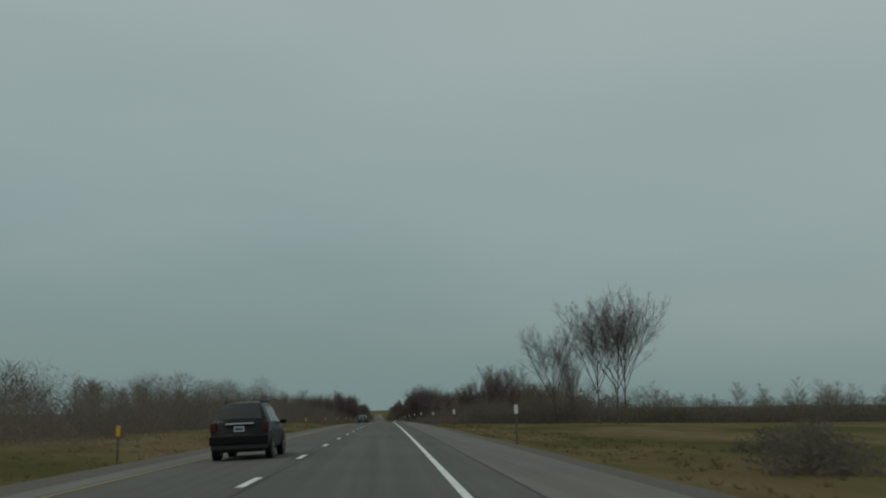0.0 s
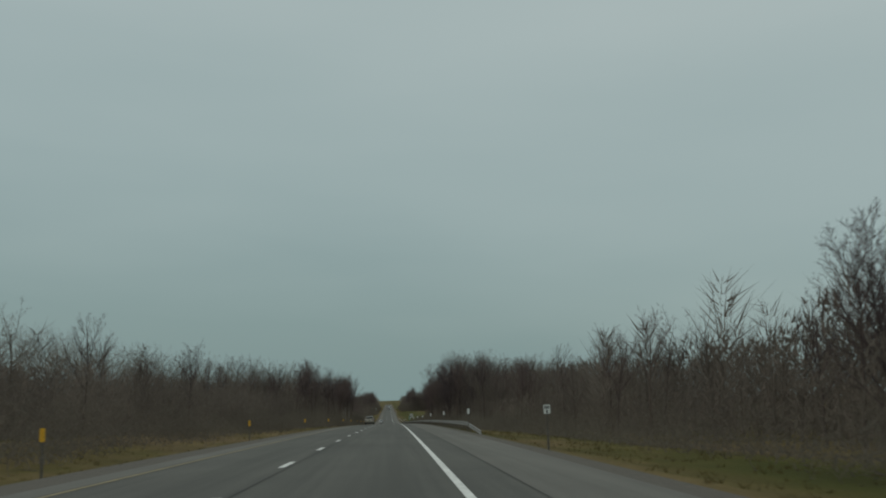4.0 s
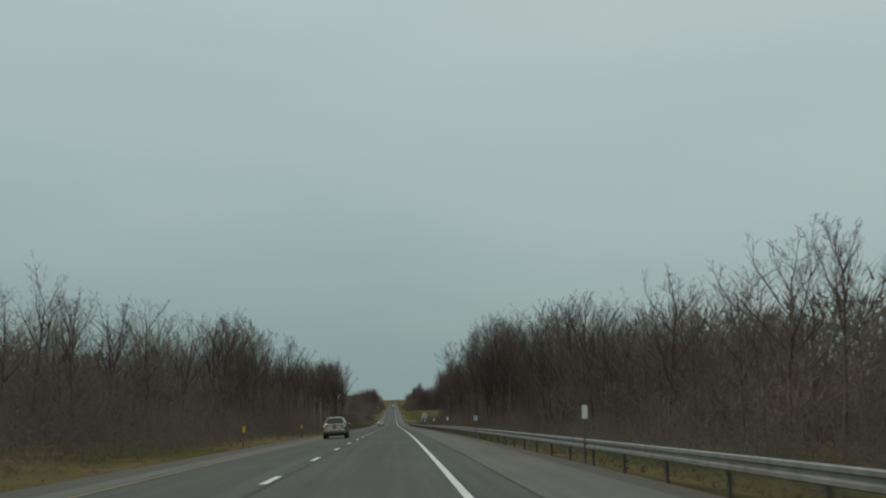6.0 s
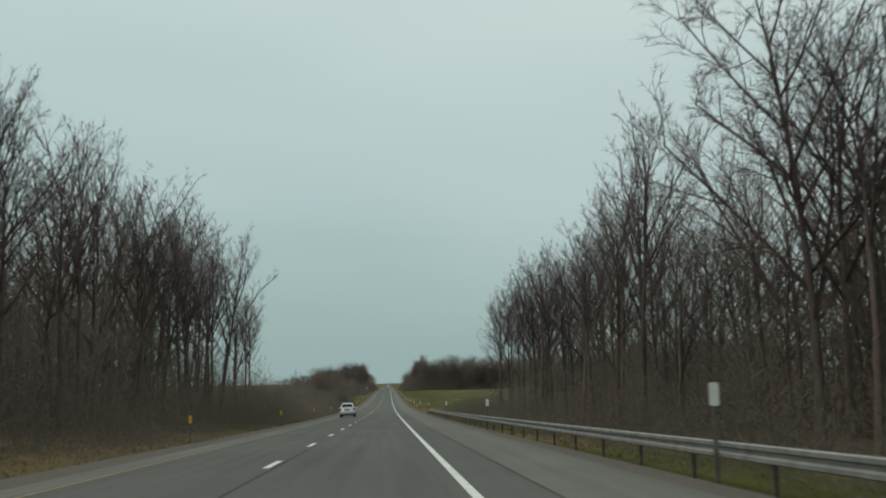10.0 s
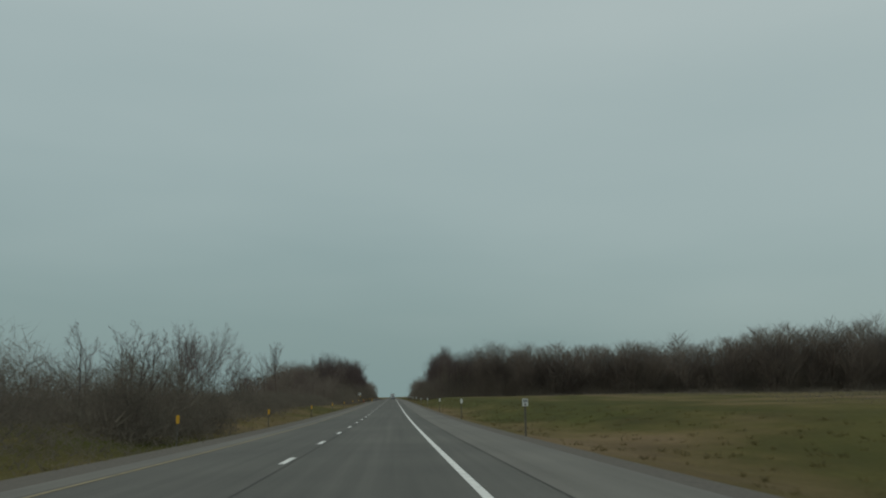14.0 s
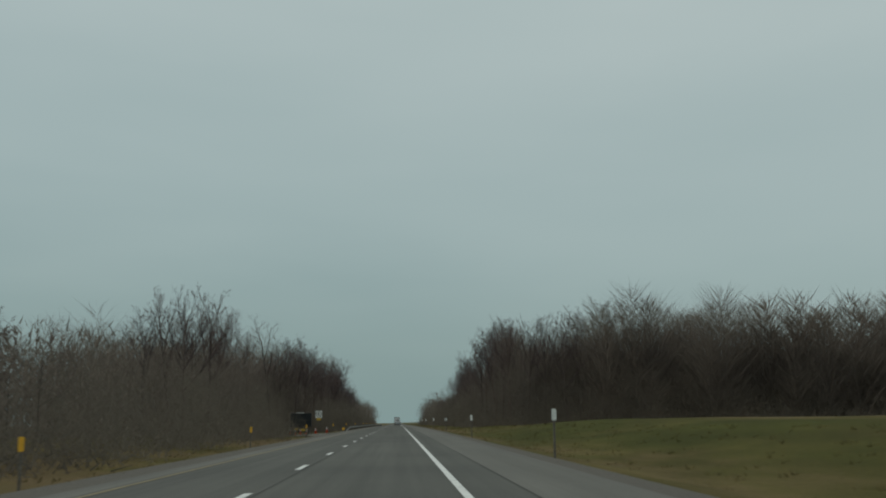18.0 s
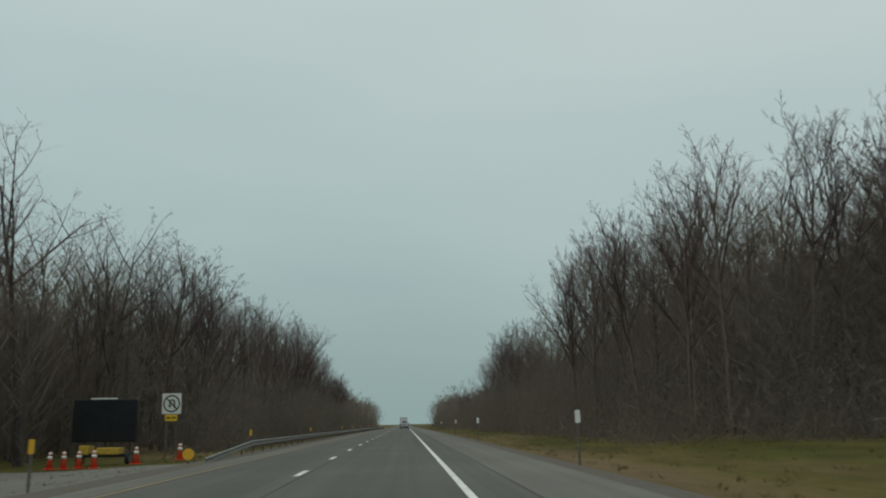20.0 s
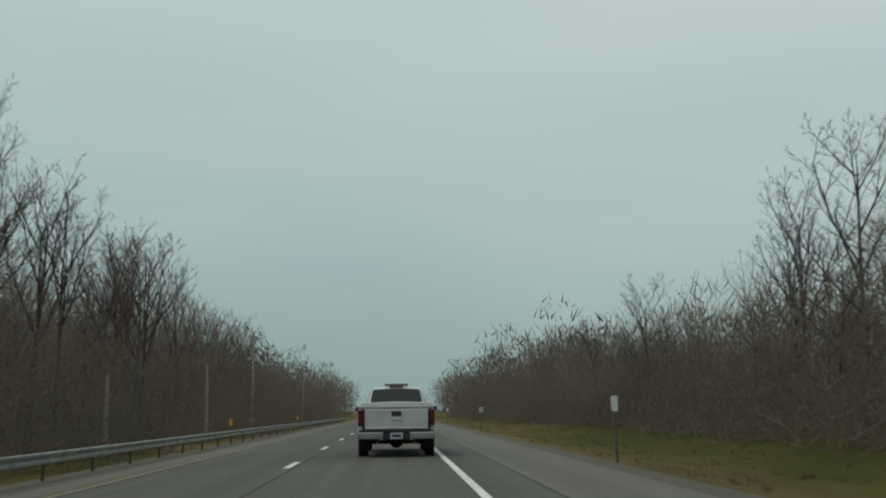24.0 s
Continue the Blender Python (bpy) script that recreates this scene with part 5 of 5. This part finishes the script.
def car_shell(parent, secs, mat, name="body"):
    """The painted body: sections along the length joined to one smooth shell."""
    bm = bmesh.new()
    rings = []
    for s in secs:
        half = section(s)
        pts = [(x, z) for x, z in half] + [(-x, z) for x, z in half[-2:0:-1]]
        rings.append([bm.verts.new((x, s[0], z)) for x, z in pts])
    n = len(rings[0])
    for a, b in zip(rings, rings[1:]):
        for i in range(n):
            bm.faces.new((a[i], a[(i + 1) % n], b[(i + 1) % n], b[i]))
    bm.faces.new(rings[0])
    bm.faces.new(rings[-1][::-1])
    bmesh.ops.recalc_face_normals(bm, faces=bm.faces)
    ob = part(name, bm, mat, parent, smooth_faces=True)
    ob.data.set_sharp_from_angle(angle=radians(38))
    return ob


def lerp_sec(secs, y):
    for a, b in zip(secs, secs[1:]):
        if a[0] <= y <= b[0]:
            t = (y - a[0]) / (b[0] - a[0])
            return tuple(p + (q - p) * t for p, q in zip(a, b))
    return secs[-1]


def patch(parent, name, rows, mat, lift, thick=0.012, label=""):
    """A thin shaped panel through rows of points, lifted off the surface below it."""
    bm = bmesh.new()
    g = [[Vector(p) for p in r] for r in rows]
    nr, nc = len(g), len(g[0])
    up = []
    for i in range(nr):
        line = []
        for j in range(nc):
            du = g[min(i + 1, nr - 1)][j] - g[max(i - 1, 0)][j]
            dv = g[i][min(j + 1, nc - 1)] - g[i][max(j - 1, 0)]
            nrm = dv.cross(du)
            nrm.normalize()
            line.append(nrm)
        up.append(line)
    top = [[bm.verts.new(g[i][j] + up[i][j] * lift) for j in range(nc)] for i in range(nr)]
    low = [[bm.verts.new(g[i][j] + up[i][j] * (lift - thick)) for j in range(nc)] for i in range(nr)]
    for i in range(nr - 1):
        for j in range(nc - 1):
            bm.faces.new((top[i][j], top[i][j + 1], top[i + 1][j + 1], top[i + 1][j]))
            bm.faces.new((low[i][j], low[i + 1][j], low[i + 1][j + 1], low[i][j + 1]))
    for i in range(nr - 1):
        bm.faces.new((top[i][0], top[i + 1][0], low[i + 1][0], low[i][0]))
        bm.faces.new((top[i][-1], low[i][-1], low[i + 1][-1], top[i + 1][-1]))
    for j in range(nc - 1):
        bm.faces.new((top[0][j], low[0][j], low[0][j + 1], top[0][j + 1]))
        bm.faces.new((top[-1][j], top[-1][j + 1], low[-1][j + 1], low[-1][j]))
    bmesh.ops.recalc_face_normals(bm, faces=bm.faces)
    return part(name, bm, mat, parent, label, smooth_faces=False)


def side_window(parent, secs, y0, y1, side, lo=0.08, hi=0.86, cut0=0.0, cut1=0.0):
    rows = []
    for t in np.linspace(0, 1, 5):
        row = []
        for k in np.linspace(lo, hi, 4):
            f = (k - lo) / (hi - lo)
            y = (y0 + cut0 * f) + (y1 - cut1 * f - y0 - cut0 * f) * t
            s = lerp_sec(secs, y)
            x = s[6] + (s[7] + 0.02 - s[6]) * k
            z = s[3] + (s[4] - 0.07 - s[3]) * k
            row.append((side * x, y, z))
        rows.append(row if side < 0 else row[::-1])
    return patch(parent, "window", rows, M_GLASS, 0.006)


def rear_window(parent, secs, y0, y1, inset=0.10, name="rear_window"):
    rows = []
    for t in (0, 0.12, 0.4, 0.7, 0.9, 1):
        y = y0 + (y1 - y0) * t
        s = lerp_sec(secs, y)
        wmax = (s[7] - inset) * (0.95 if t in (0, 1) else 1.0)
        rows.append([(u * wmax, y, s[4] + 0.030 - 0.026 * u * u) for u in (-1, -0.75, -0.5, -0.25, 0, 0.25, 0.5, 0.75, 1)])
    glass = patch(parent, name, rows, M_GLASS, 0.008, 0.03)
    glass.data.polygons.foreach_set("use_smooth", [True] * len(glass.data.polygons))
    glass.data.set_sharp_from_angle(angle=radians(40))
    return glass


def number_plate(parent, z, y, mat, w=0.32, h=0.16):
    p = box_part("number_plate", -w / 2, w / 2, y - 0.012, y, z - h / 2, z + h / 2, mat, parent, bevel=0.003)
    box_part("figure_bar", -w * 0.36, w * 0.36, y - 0.017, y - 0.0125, z - h * 0.2, z + h * 0.22, M_INK, p, bevel=0)
    return p


def mirrors(parent, x, y, z, mat):
    for sd in (-1, 1):
        bm = bmesh.new()
        bmesh.ops.create_icosphere(bm, subdivisions=2, radius=1.0, matrix=Matrix.Translation((sd * (x + 0.11), y, z)) @ Matrix.Diagonal((0.12, 0.07, 0.085, 1)))
        box(bm, min(sd * x, sd * (x - 0.05)) - 0.02, max(sd * x, sd * (x - 0.05)) + 0.05, y, y + 0.05, z - 0.06, z - 0.02)
        part("mirror", bm, mat, parent, smooth_faces=True)


def running_gear(car, xw, y_rear, y_front, r, w, rim):
    for x in (-xw, xw):
        for y in (y_rear, y_front):
            wheel(car, x, y, r, w, rim, M_TYRE)
    box_part("underbody", -xw + 0.1, xw - 0.1, 0.25, y_front + 0.5, r * 0.62, r * 1.5, M_TRIM, car, bevel=0.03)


def arches(car, w, ys, r, z):
    """Black discs on the closed body sides, painted shade of the wheel openings."""
    for sd in (-1, 1):
        for y in ys:
            bm = bmesh.new()
            bmesh.ops.create_cone(bm, cap_ends=True, segments=24, radius1=r * 1.16, radius2=r * 1.16, depth=0.05, matrix=pose(sd * (w - 0.018), y, z, 0, 90, 0))
            part("wheel_arch", bm, M_TRIM, car)


def lamp_pair(car, x0, x1, z0, z1, y, mat, name="tail_lamp", depth=0.07, wrap=0.10, inner=None, lean=0.0):
    """Rear lamps that wrap round the corners."""
    for sd in (-1, 1):
        bm = bmesh.new()
        vs = box(bm, min(sd * x0, sd * x1), max(sd * x0, sd * x1), y - 0.012, y + depth + wrap, z0, z1, 0.018)
        for v in vs:
            if v.is_valid:
                v.co.x -= sd * lean * (v.co.z - z0)
        lamp = part(name, bm, mat, car)
        if inner:
            a, b, c, d, m2 = inner
            box_part("lamp_lens", min(sd * a, sd * b), max(sd * a, sd * b), y - 0.02, y + 0.05, c, d, m2, lamp, bevel=0.012)
            if lean:
                for v in lamp.children[0].data.vertices:
                    v.co.x -= sd * lean * (v.co.z - z0)


def put_car(car, u, y, scale, turn=0.0):
    x = u + road_x(y)
    turn -= math.degrees(span(BENDS, y))
    car.matrix_basis = Matrix.Translation((x, y, road_z(y) + fall(u) + 0.004)) @ Matrix.Rotation(radians(turn), 4, "Z") @ Matrix.Rotation(radians(-2.0 if u < -1.85 else 0.0), 4, "Y") @ Matrix.Rotation(math.atan(slope(y)), 4, "X") @ Matrix.Diagonal((scale, scale, scale, 1))


def wagon(name, label, paint_mat, category="car"):
    car = tagged(new(name), label, category)
    secs = [(0.00, 0.40, 0.52, 0.60, 0.66, 0.76, 0.75, 0.66), (0.05, 0.34, 0.55, 0.66, 0.72, 0.82, 0.81, 0.74), (0.12, 0.32, 0.60, 0.90, 0.98, 0.85, 0.82, 0.74), (0.20, 0.31, 0.62, 0.96, 1.09, 0.865, 0.83, 0.72),
            (0.46, 0.30, 0.62, 0.99, 1.47, 0.87, 0.84, 0.60), (0.60, 0.29, 0.62, 0.99, 1.545, 0.87, 0.845, 0.58), (0.80, 0.28, 0.62, 0.99, 1.575, 0.87, 0.845, 0.585), (1.6, 0.25, 0.62, 0.98, 1.60, 0.87, 0.845, 0.59), (2.5, 0.25, 0.62, 0.96, 1.555, 0.87, 0.845, 0.59),
            (3.2, 0.25, 0.62, 0.94, 1.02, 0.865, 0.83, 0.72), (4.0, 0.28, 0.60, 0.80, 0.88, 0.85, 0.80, 0.66), (4.38, 0.34, 0.52, 0.62, 0.68, 0.76, 0.70, 0.58)]
    car_shell(car, secs, paint_mat)
    rear_window(car, secs, 0.205, 0.47, 0.06)
    for sd in (-1, 1):
        for y0, y1, c0, c1 in ((0.72, 1.38, 0.20, 0.0), (1.46, 2.18, 0.0, 0.0), (2.24, 3.02, 0.0, 0.42)):
            side_window(car, secs, y0, y1, sd, cut0=c0, cut1=c1)
    return car, secs


# gold station wagon
M_GOLD = paint("gold_paint", (0.235, 0.205, 0.158), 0.72, 0.30)
car, secs = wagon("station_wagon", "gold-brown station wagon with clear and red tail lamps on the road", M_GOLD)
box_part("bumper", -0.865, 0.865, -0.06, 0.22, 0.40, 0.68, M_GOLD, car, bevel=0.09)
# body-coloured bumper underside, its shade painted in with the black trim colour
box_part("lower_bumper", -0.84, 0.84, -0.01, 0.24, 0.27, 0.40, M_TRIM, car, "lower edge of the bumper, coloured black for its shade", 0.05)
tail = box_part("tailgate_panel", -0.56, 0.56, 0.055, 0.16, 0.70, 1.04, M_GOLD, car, bevel=0.02)
box_part("garnish", -0.60, 0.60, 0.05, 0.2, 0.985, 1.06, M_RECESS, tail, "pale metallic strip below the rear window", 0.015)
box_part("recess", -0.50, 0.50, 0.045, 0.1, 0.72, 0.93, M_RECESS, tail, "pale silver recess round the plate", 0.012)
bm = bmesh.new()
bmesh.ops.create_cone(bm, cap_ends=True, segments=20, radius1=0.05, radius2=0.05, depth=0.02, matrix=pose(0, 0.045, 1.02, 90, 0, 0) @ Matrix.Diagonal((1.5, 1, 1, 1)))
part("badge", bm, M_TRIM, tail)
number_plate(car, 0.825, 0.044, M_PLATE_D, 0.30, 0.17)
lamp_pair(car, 0.66, 0.845, 0.70, 0.80, 0.06, M_RED, inner=(0.675, 0.835, 0.80, 1.06, M_CLEAR), lean=0.25)
box_part("sticker", 0.02, 0.28, -0.056, -0.045, 0.60, 0.635, M_PLATE_W, car, bevel=0)
box_part("sticker", 0.50, 0.66, -0.056, -0.045, 0.64, 0.70, M_LETTER, car, bevel=0)
for x in (-0.52, 0.52):
    box_part("roof_rail", x - 0.025, x + 0.025, 0.7, 2.4, 1.585, 1.635, M_TRIM, car, bevel=0.012)
box_part("wiper", -0.28, 0.12, 0.19, 0.215, 1.075, 1.095, M_TRIM, car, bevel=0.004)
arches(car, 0.87, (0.86, 3.42), 0.33, 0.33)
running_gear(car, 0.785, 0.86, 3.42, 0.33, 0.21, M_RIM)
mirrors(car, 0.86, 2.75, 1.02, M_GOLD)
put_car(car, -3.30, 273.4, 0.72)

# teal saloon
M_TEAL = paint("teal_paint", (0.008, 0.070, 0.072), 0.4, 0.28)
car = tagged(new("saloon_car"), "dark teal saloon with an orange number plate on the road", "car")
secs = [(0.00, 0.42, 0.50, 0.58, 0.64, 0.70, 0.70, 0.60), (0.05, 0.34, 0.54, 0.66, 0.72, 0.80, 0.80, 0.72), (0.11, 0.30, 0.60, 0.84, 0.93, 0.85, 0.83, 0.74), (0.20, 0.28, 0.62, 0.90, 1.02, 0.868, 0.84, 0.72),
        (0.58, 0.26, 0.62, 0.93, 1.05, 0.875, 0.845, 0.70), (1.28, 0.24, 0.62, 0.94, 1.37, 0.878, 0.845, 0.58), (1.75, 0.24, 0.62, 0.93, 1.45, 0.878, 0.845, 0.57), (2.5, 0.24, 0.62, 0.91, 1.43, 0.878, 0.845, 0.57),
        (3.25, 0.24, 0.62, 0.90, 0.98, 0.87, 0.83, 0.68), (4.1, 0.26, 0.58, 0.74, 0.83, 0.85, 0.79, 0.62), (4.5, 0.34, 0.48, 0.56, 0.62, 0.72, 0.66, 0.55)]
body = car_shell(car, secs, M_TEAL)
rear_window(car, secs, 0.64, 1.27, 0.07)
for sd in (-1, 1):
    for y0, y1, c0, c1 in ((1.02, 1.98, 0.42, 0.0), (2.04, 3.06, 0.0, 0.46)):
        side_window(car, secs, y0, y1, sd, cut0=c0, cut1=c1)
box_part("bumper", -0.84, 0.84, -0.05, 0.13, 0.40, 0.68, M_TEAL, car, bevel=0.05)
box_part("lower_bumper", -0.78, 0.78, -0.03, 0.15, 0.25, 0.42, M_TRIM, car, bevel=0.03)
box_part("spoiler", -0.60, 0.60, 0.11, 0.30, 0.975, 1.045, M_TEAL, car, bevel=0.018)
lamp_pair(car, 0.62, 0.86, 0.78, 0.96, 0.105, M_RED, inner=(0.48, 0.72, 0.79, 0.93, M_CLEAR))
bm = bmesh.new()
bmesh.ops.create_cone(bm, cap_ends=True, segments=20, radius1=0.065, radius2=0.065, depth=0.02, matrix=pose(0, 0.085, 0.86, 90, 0, 0) @ Matrix.Diagonal((1.25, 1, 1, 1)))
part("badge", bm, M_CHROME, car)
number_plate(car, 0.54, -0.05, M_PLATE_Y)
arches(car, 0.878, (0.92, 3.55), 0.32, 0.32)
running_gear(car, 0.795, 0.92, 3.55, 0.32, 0.20, M_RIM)
mirrors(car, 0.86, 2.8, 0.96, M_TRIM)
put_car(car, -3.10, 119.0, 0.71)

# black sport utility vehicle
M_DARK = paint("black_paint", (0.004, 0.0045, 0.005), 0.0, 0.3, 0.0)
M_DARK.node_tree.nodes["Principled BSDF"].inputs["Specular IOR Level"].default_value = 0.25
car, _ = wagon("utility_vehicle", "black sport utility vehicle with a chrome strip over its plate", M_DARK)
for o in list(car.children):
    o.scale = (1.05, 1.02, 1.10)
box_part("bumper", -0.90, 0.90, -0.05, 0.16, 0.46, 0.74, M_DARK, car, bevel=0.045)
box_part("lower_bumper", -0.85, 0.85, -0.02, 0.2, 0.32, 0.50, M_TRIM, car, bevel=0.03)
box_part("chrome_strip", -0.42, 0.44, 0.035, 0.10, 1.06, 1.115, M_CHROME, car, "bright chrome strip above the plate", 0.015)
number_plate(car, 0.93, 0.055, M_PLATE_W)
lamp_pair(car, 0.70, 0.885, 0.86, 1.14, 0.07, M_RED)
for x in (-0.55, 0.55):
    box_part("roof_rail", x - 0.025, x + 0.025, 0.75, 2.5, 1.745, 1.80, M_TRIM, car, bevel=0.012)
arches(car, 0.915, (0.90, 3.5), 0.37, 0.37)
running_gear(car, 0.81, 0.90, 3.5, 0.37, 0.24, M_RIM)
mirrors(car, 0.90, 2.8, 1.12, M_DARK)
put_car(car, -3.15, 19.3, 0.70, -0.5)

# small white hatchback far ahead
M_WHITEPAINT = paint("white_paint", (0.66, 0.67, 0.67), 0.0, 0.35)
car, _ = wagon("hatchback", "small white hatchback with a dark rear window on the road", M_WHITEPAINT)
box_part("bumper", -0.85, 0.85, -0.05, 0.14, 0.42, 0.68, M_WHITEPAINT, car, bevel=0.05)
lamp_pair(car, 0.68, 0.85, 0.76, 1.02, 0.06, M_RED)
box_part("plate_recess", -0.30, 0.30, 0.03, 0.1, 0.78, 0.94, M_TRIM, car, bevel=0.02)
number_plate(car, 0.86, 0.03, M_PLATE_W)
arches(car, 0.87, (0.84, 3.4), 0.31, 0.31)
running_gear(car, 0.785, 0.84, 3.4, 0.31, 0.20, M_RIM)
mirrors(car, 0.86, 2.75, 1.02, M_WHITEPAINT)
put_car(car, -3.4, 452, 0.72)

# silver pickup truck ahead in the same lane
M_SILVER = paint("silver_white_paint", (0.56, 0.58, 0.585), 0.15, 0.34)
car = tagged(new("pickup_truck"), "silver-white pickup truck with a covered bed and a closed tailgate", "pickup truck")
cab = [(1.95, 0.55, 0.8, 1.16, 1.22, 0.98, 0.97, 0.86), (2.0, 0.5, 0.8, 1.18, 1.38, 0.99, 0.97, 0.80), (2.16, 0.45, 0.8, 1.18, 1.80, 1.0, 0.97, 0.72), (2.5, 0.42, 0.8, 1.18, 1.865, 1.0, 0.97, 0.71), (3.3, 0.42, 0.8, 1.16, 1.86, 1.0, 0.97, 0.71),
       (4.0, 0.42, 0.8, 1.14, 1.24, 1.0, 0.96, 0.84), (5.2, 0.45, 0.8, 1.02, 1.12, 0.99, 0.93, 0.80), (5.55, 0.52, 0.7, 0.84, 0.92, 0.90, 0.84, 0.70)]
car_shell(car, cab, M_SILVER, "cab")
rear_window(car, cab, 2.015, 2.15, 0.06)
for sd in (-1, 1):
    side_window(car, cab, 2.35, 3.0, sd)
    side_window(car, cab, 3.06, 3.85, sd, cut1=0.4)
    bm = bmesh.new()
    box(bm, min(sd * 0.88, sd * 1.0), max(sd * 0.88, sd * 1.0), 0.10, 1.97, 0.56, 1.24, 0.05)
    part("bed_side", bm, M_SILVER, car)
box_part("bed_floor", -0.9, 0.9, 0.12, 1.97, 0.66, 0.74, M_TRIM, car, bevel=0.01)
box_part("bed_cover", -0.985, 0.985, 0.07, 1.96, 1.245, 1.335, M_SILVER, car, "pale flat cover over the bed", 0.03)
box_part("cover_lid", -0.93, 0.93, 0.16, 1.95, 1.338, 1.40, M_SILVER, car, "raised lid of the bed cover", 0.025)
box_part("light_bar", -0.34, 0.34, 2.5, 2.62, 1.90, 1.955, M_TRIM, car, "dark light bar on the cab roof", 0.015)
gate = box_part("tailgate", -0.83, 0.83, 0.06, 0.16, 0.70, 1.235, M_SILVER, car, "silver-white tailgate with a black handle", 0.025)
box_part("handle", -0.13, 0.13, 0.045, 0.09, 1.05, 1.17, M_TRIM, gate, "black tailgate handle", 0.015)
box_part("badge", -0.12, 0.12, 0.045, 0.07, 0.93, 0.975, M_CHROME, gate, bevel=0.01)
box_part("gate_ridge", -0.78, 0.78, 0.045, 0.1, 0.715, 0.76, M_SILVER, gate, bevel=0.015)
lamp_pair(car, 0.845, 1.0, 0.80, 1.21, 0.07, M_RED, depth=0.06, wrap=0.05)
M_BUMPER = plain("brushed_bumper", (0.36, 0.37, 0.38), 0.3, 0.8, grain=0.1)
for x0, x1 in ((-0.97, -0.34), (0.34, 0.97)):
    box_part("bumper", x0, x1, -0.06, 0.12, 0.46, 0.64, M_BUMPER, car, "brushed metal bumper end", 0.03)
box_part("bumper_step", -0.345, 0.345, -0.03, 0.12, 0.43, 0.62, M_TRIM, car, bevel=0.025)
box_part("bumper_top", -0.97, 0.97, -0.04, 0.10, 0.645, 0.69, M_TRIM, car, bevel=0.012)
number_plate(car, 0.545, -0.032, M_PLATE_W)
bm = bmesh.new()
bmesh.ops.create_uvsphere(bm, u_segments=16, v_segments=10, radius=0.16, matrix=pose(0, 0.95, 0.34) @ Matrix.Diagonal((1.1, 1, 0.9, 1)))
bmesh.ops.create_cone(bm, cap_ends=True, segments=12, radius1=0.055, radius2=0.055, depth=1.5, matrix=pose(0, 0.95, 0.36, 0, 90, 0))
part("rear_axle", bm, M_TRIM, car, smooth_faces=True)
for x in (-0.5, 0.5):
    bm = bmesh.new()
    bmesh.ops.create_cone(bm, cap_ends=True, segments=12, radius1=0.035, radius2=0.035, depth=0.5, matrix=pose(x, 0.25, 0.36, 90, 0, 0))
    part("exhaust_pipe", bm, M_POST, car)
bm = bmesh.new()
box(bm, -0.2, 0.2, 2.14, 2.24, 1.835, 1.885, 0.015)
part("brake_lamp", bm, M_RED, car)
for x in (-0.6, 0.6):
    box_part("frame_rail", x - 0.12, x + 0.12, 0.05, 1.9, 0.42, 0.66, M_TRIM, car, bevel=0.02)
arches(car, 1.0, (1.05, 4.6), 0.40, 0.40)
for x in (-0.885, 0.885):
    for y in (1.05, 4.6):
        wheel(car, x, y, 0.39, 0.27, M_RIM, M_TYRE)
mirrors(car, 1.02, 3.75, 1.25, M_TRIM)
put_car(car, -0.04, 919.6, 0.765)

# white box lorry further ahead
car = tagged(new("box_lorry"), "white box lorry with a dark rear frame far ahead", "lorry")
box_part("cargo_box", -1.28, 1.28, 0.0, 7.5, 1.0, 3.7, M_WHITEPAINT, car, bevel=0.03)
for x in (-0.62, 0.62):
    box_part("rear_door", x - 0.58, x + 0.58, -0.03, 0.0, 1.08, 3.6, M_WHITEPAINT, car, bevel=0.012)
for x in (-1.26, 1.26):
    box_part("door_post", x - 0.05, x + 0.05, -0.04, 0.0, 1.0, 3.7, M_TRIM, car, bevel=0.01)
box_part("door_header", -1.3, 1.3, -0.05, 0.0, 3.62, 3.75, M_TRIM, car, bevel=0.01)
box_part("chassis", -0.5, 0.5, 0.2, 9.6, 0.6, 0.99, M_TRIM, car, bevel=0.02)
box_part("bumper_bar", -1.2, 1.2, 0.05, 0.15, 0.5, 0.65, M_POST, car, bevel=0.02)
box_part("driver_cab", -1.15, 1.15, 7.7, 9.6, 0.9, 2.9, M_WHITEPAINT, car, bevel=0.12)
for x in (-0.95, 0.95):
    for y in (1.6, 8.6):
        wheel(car, x, y, 0.5, 0.34, M_RIM, M_TYRE)
put_car(car, -0.35, 1004, 0.745)
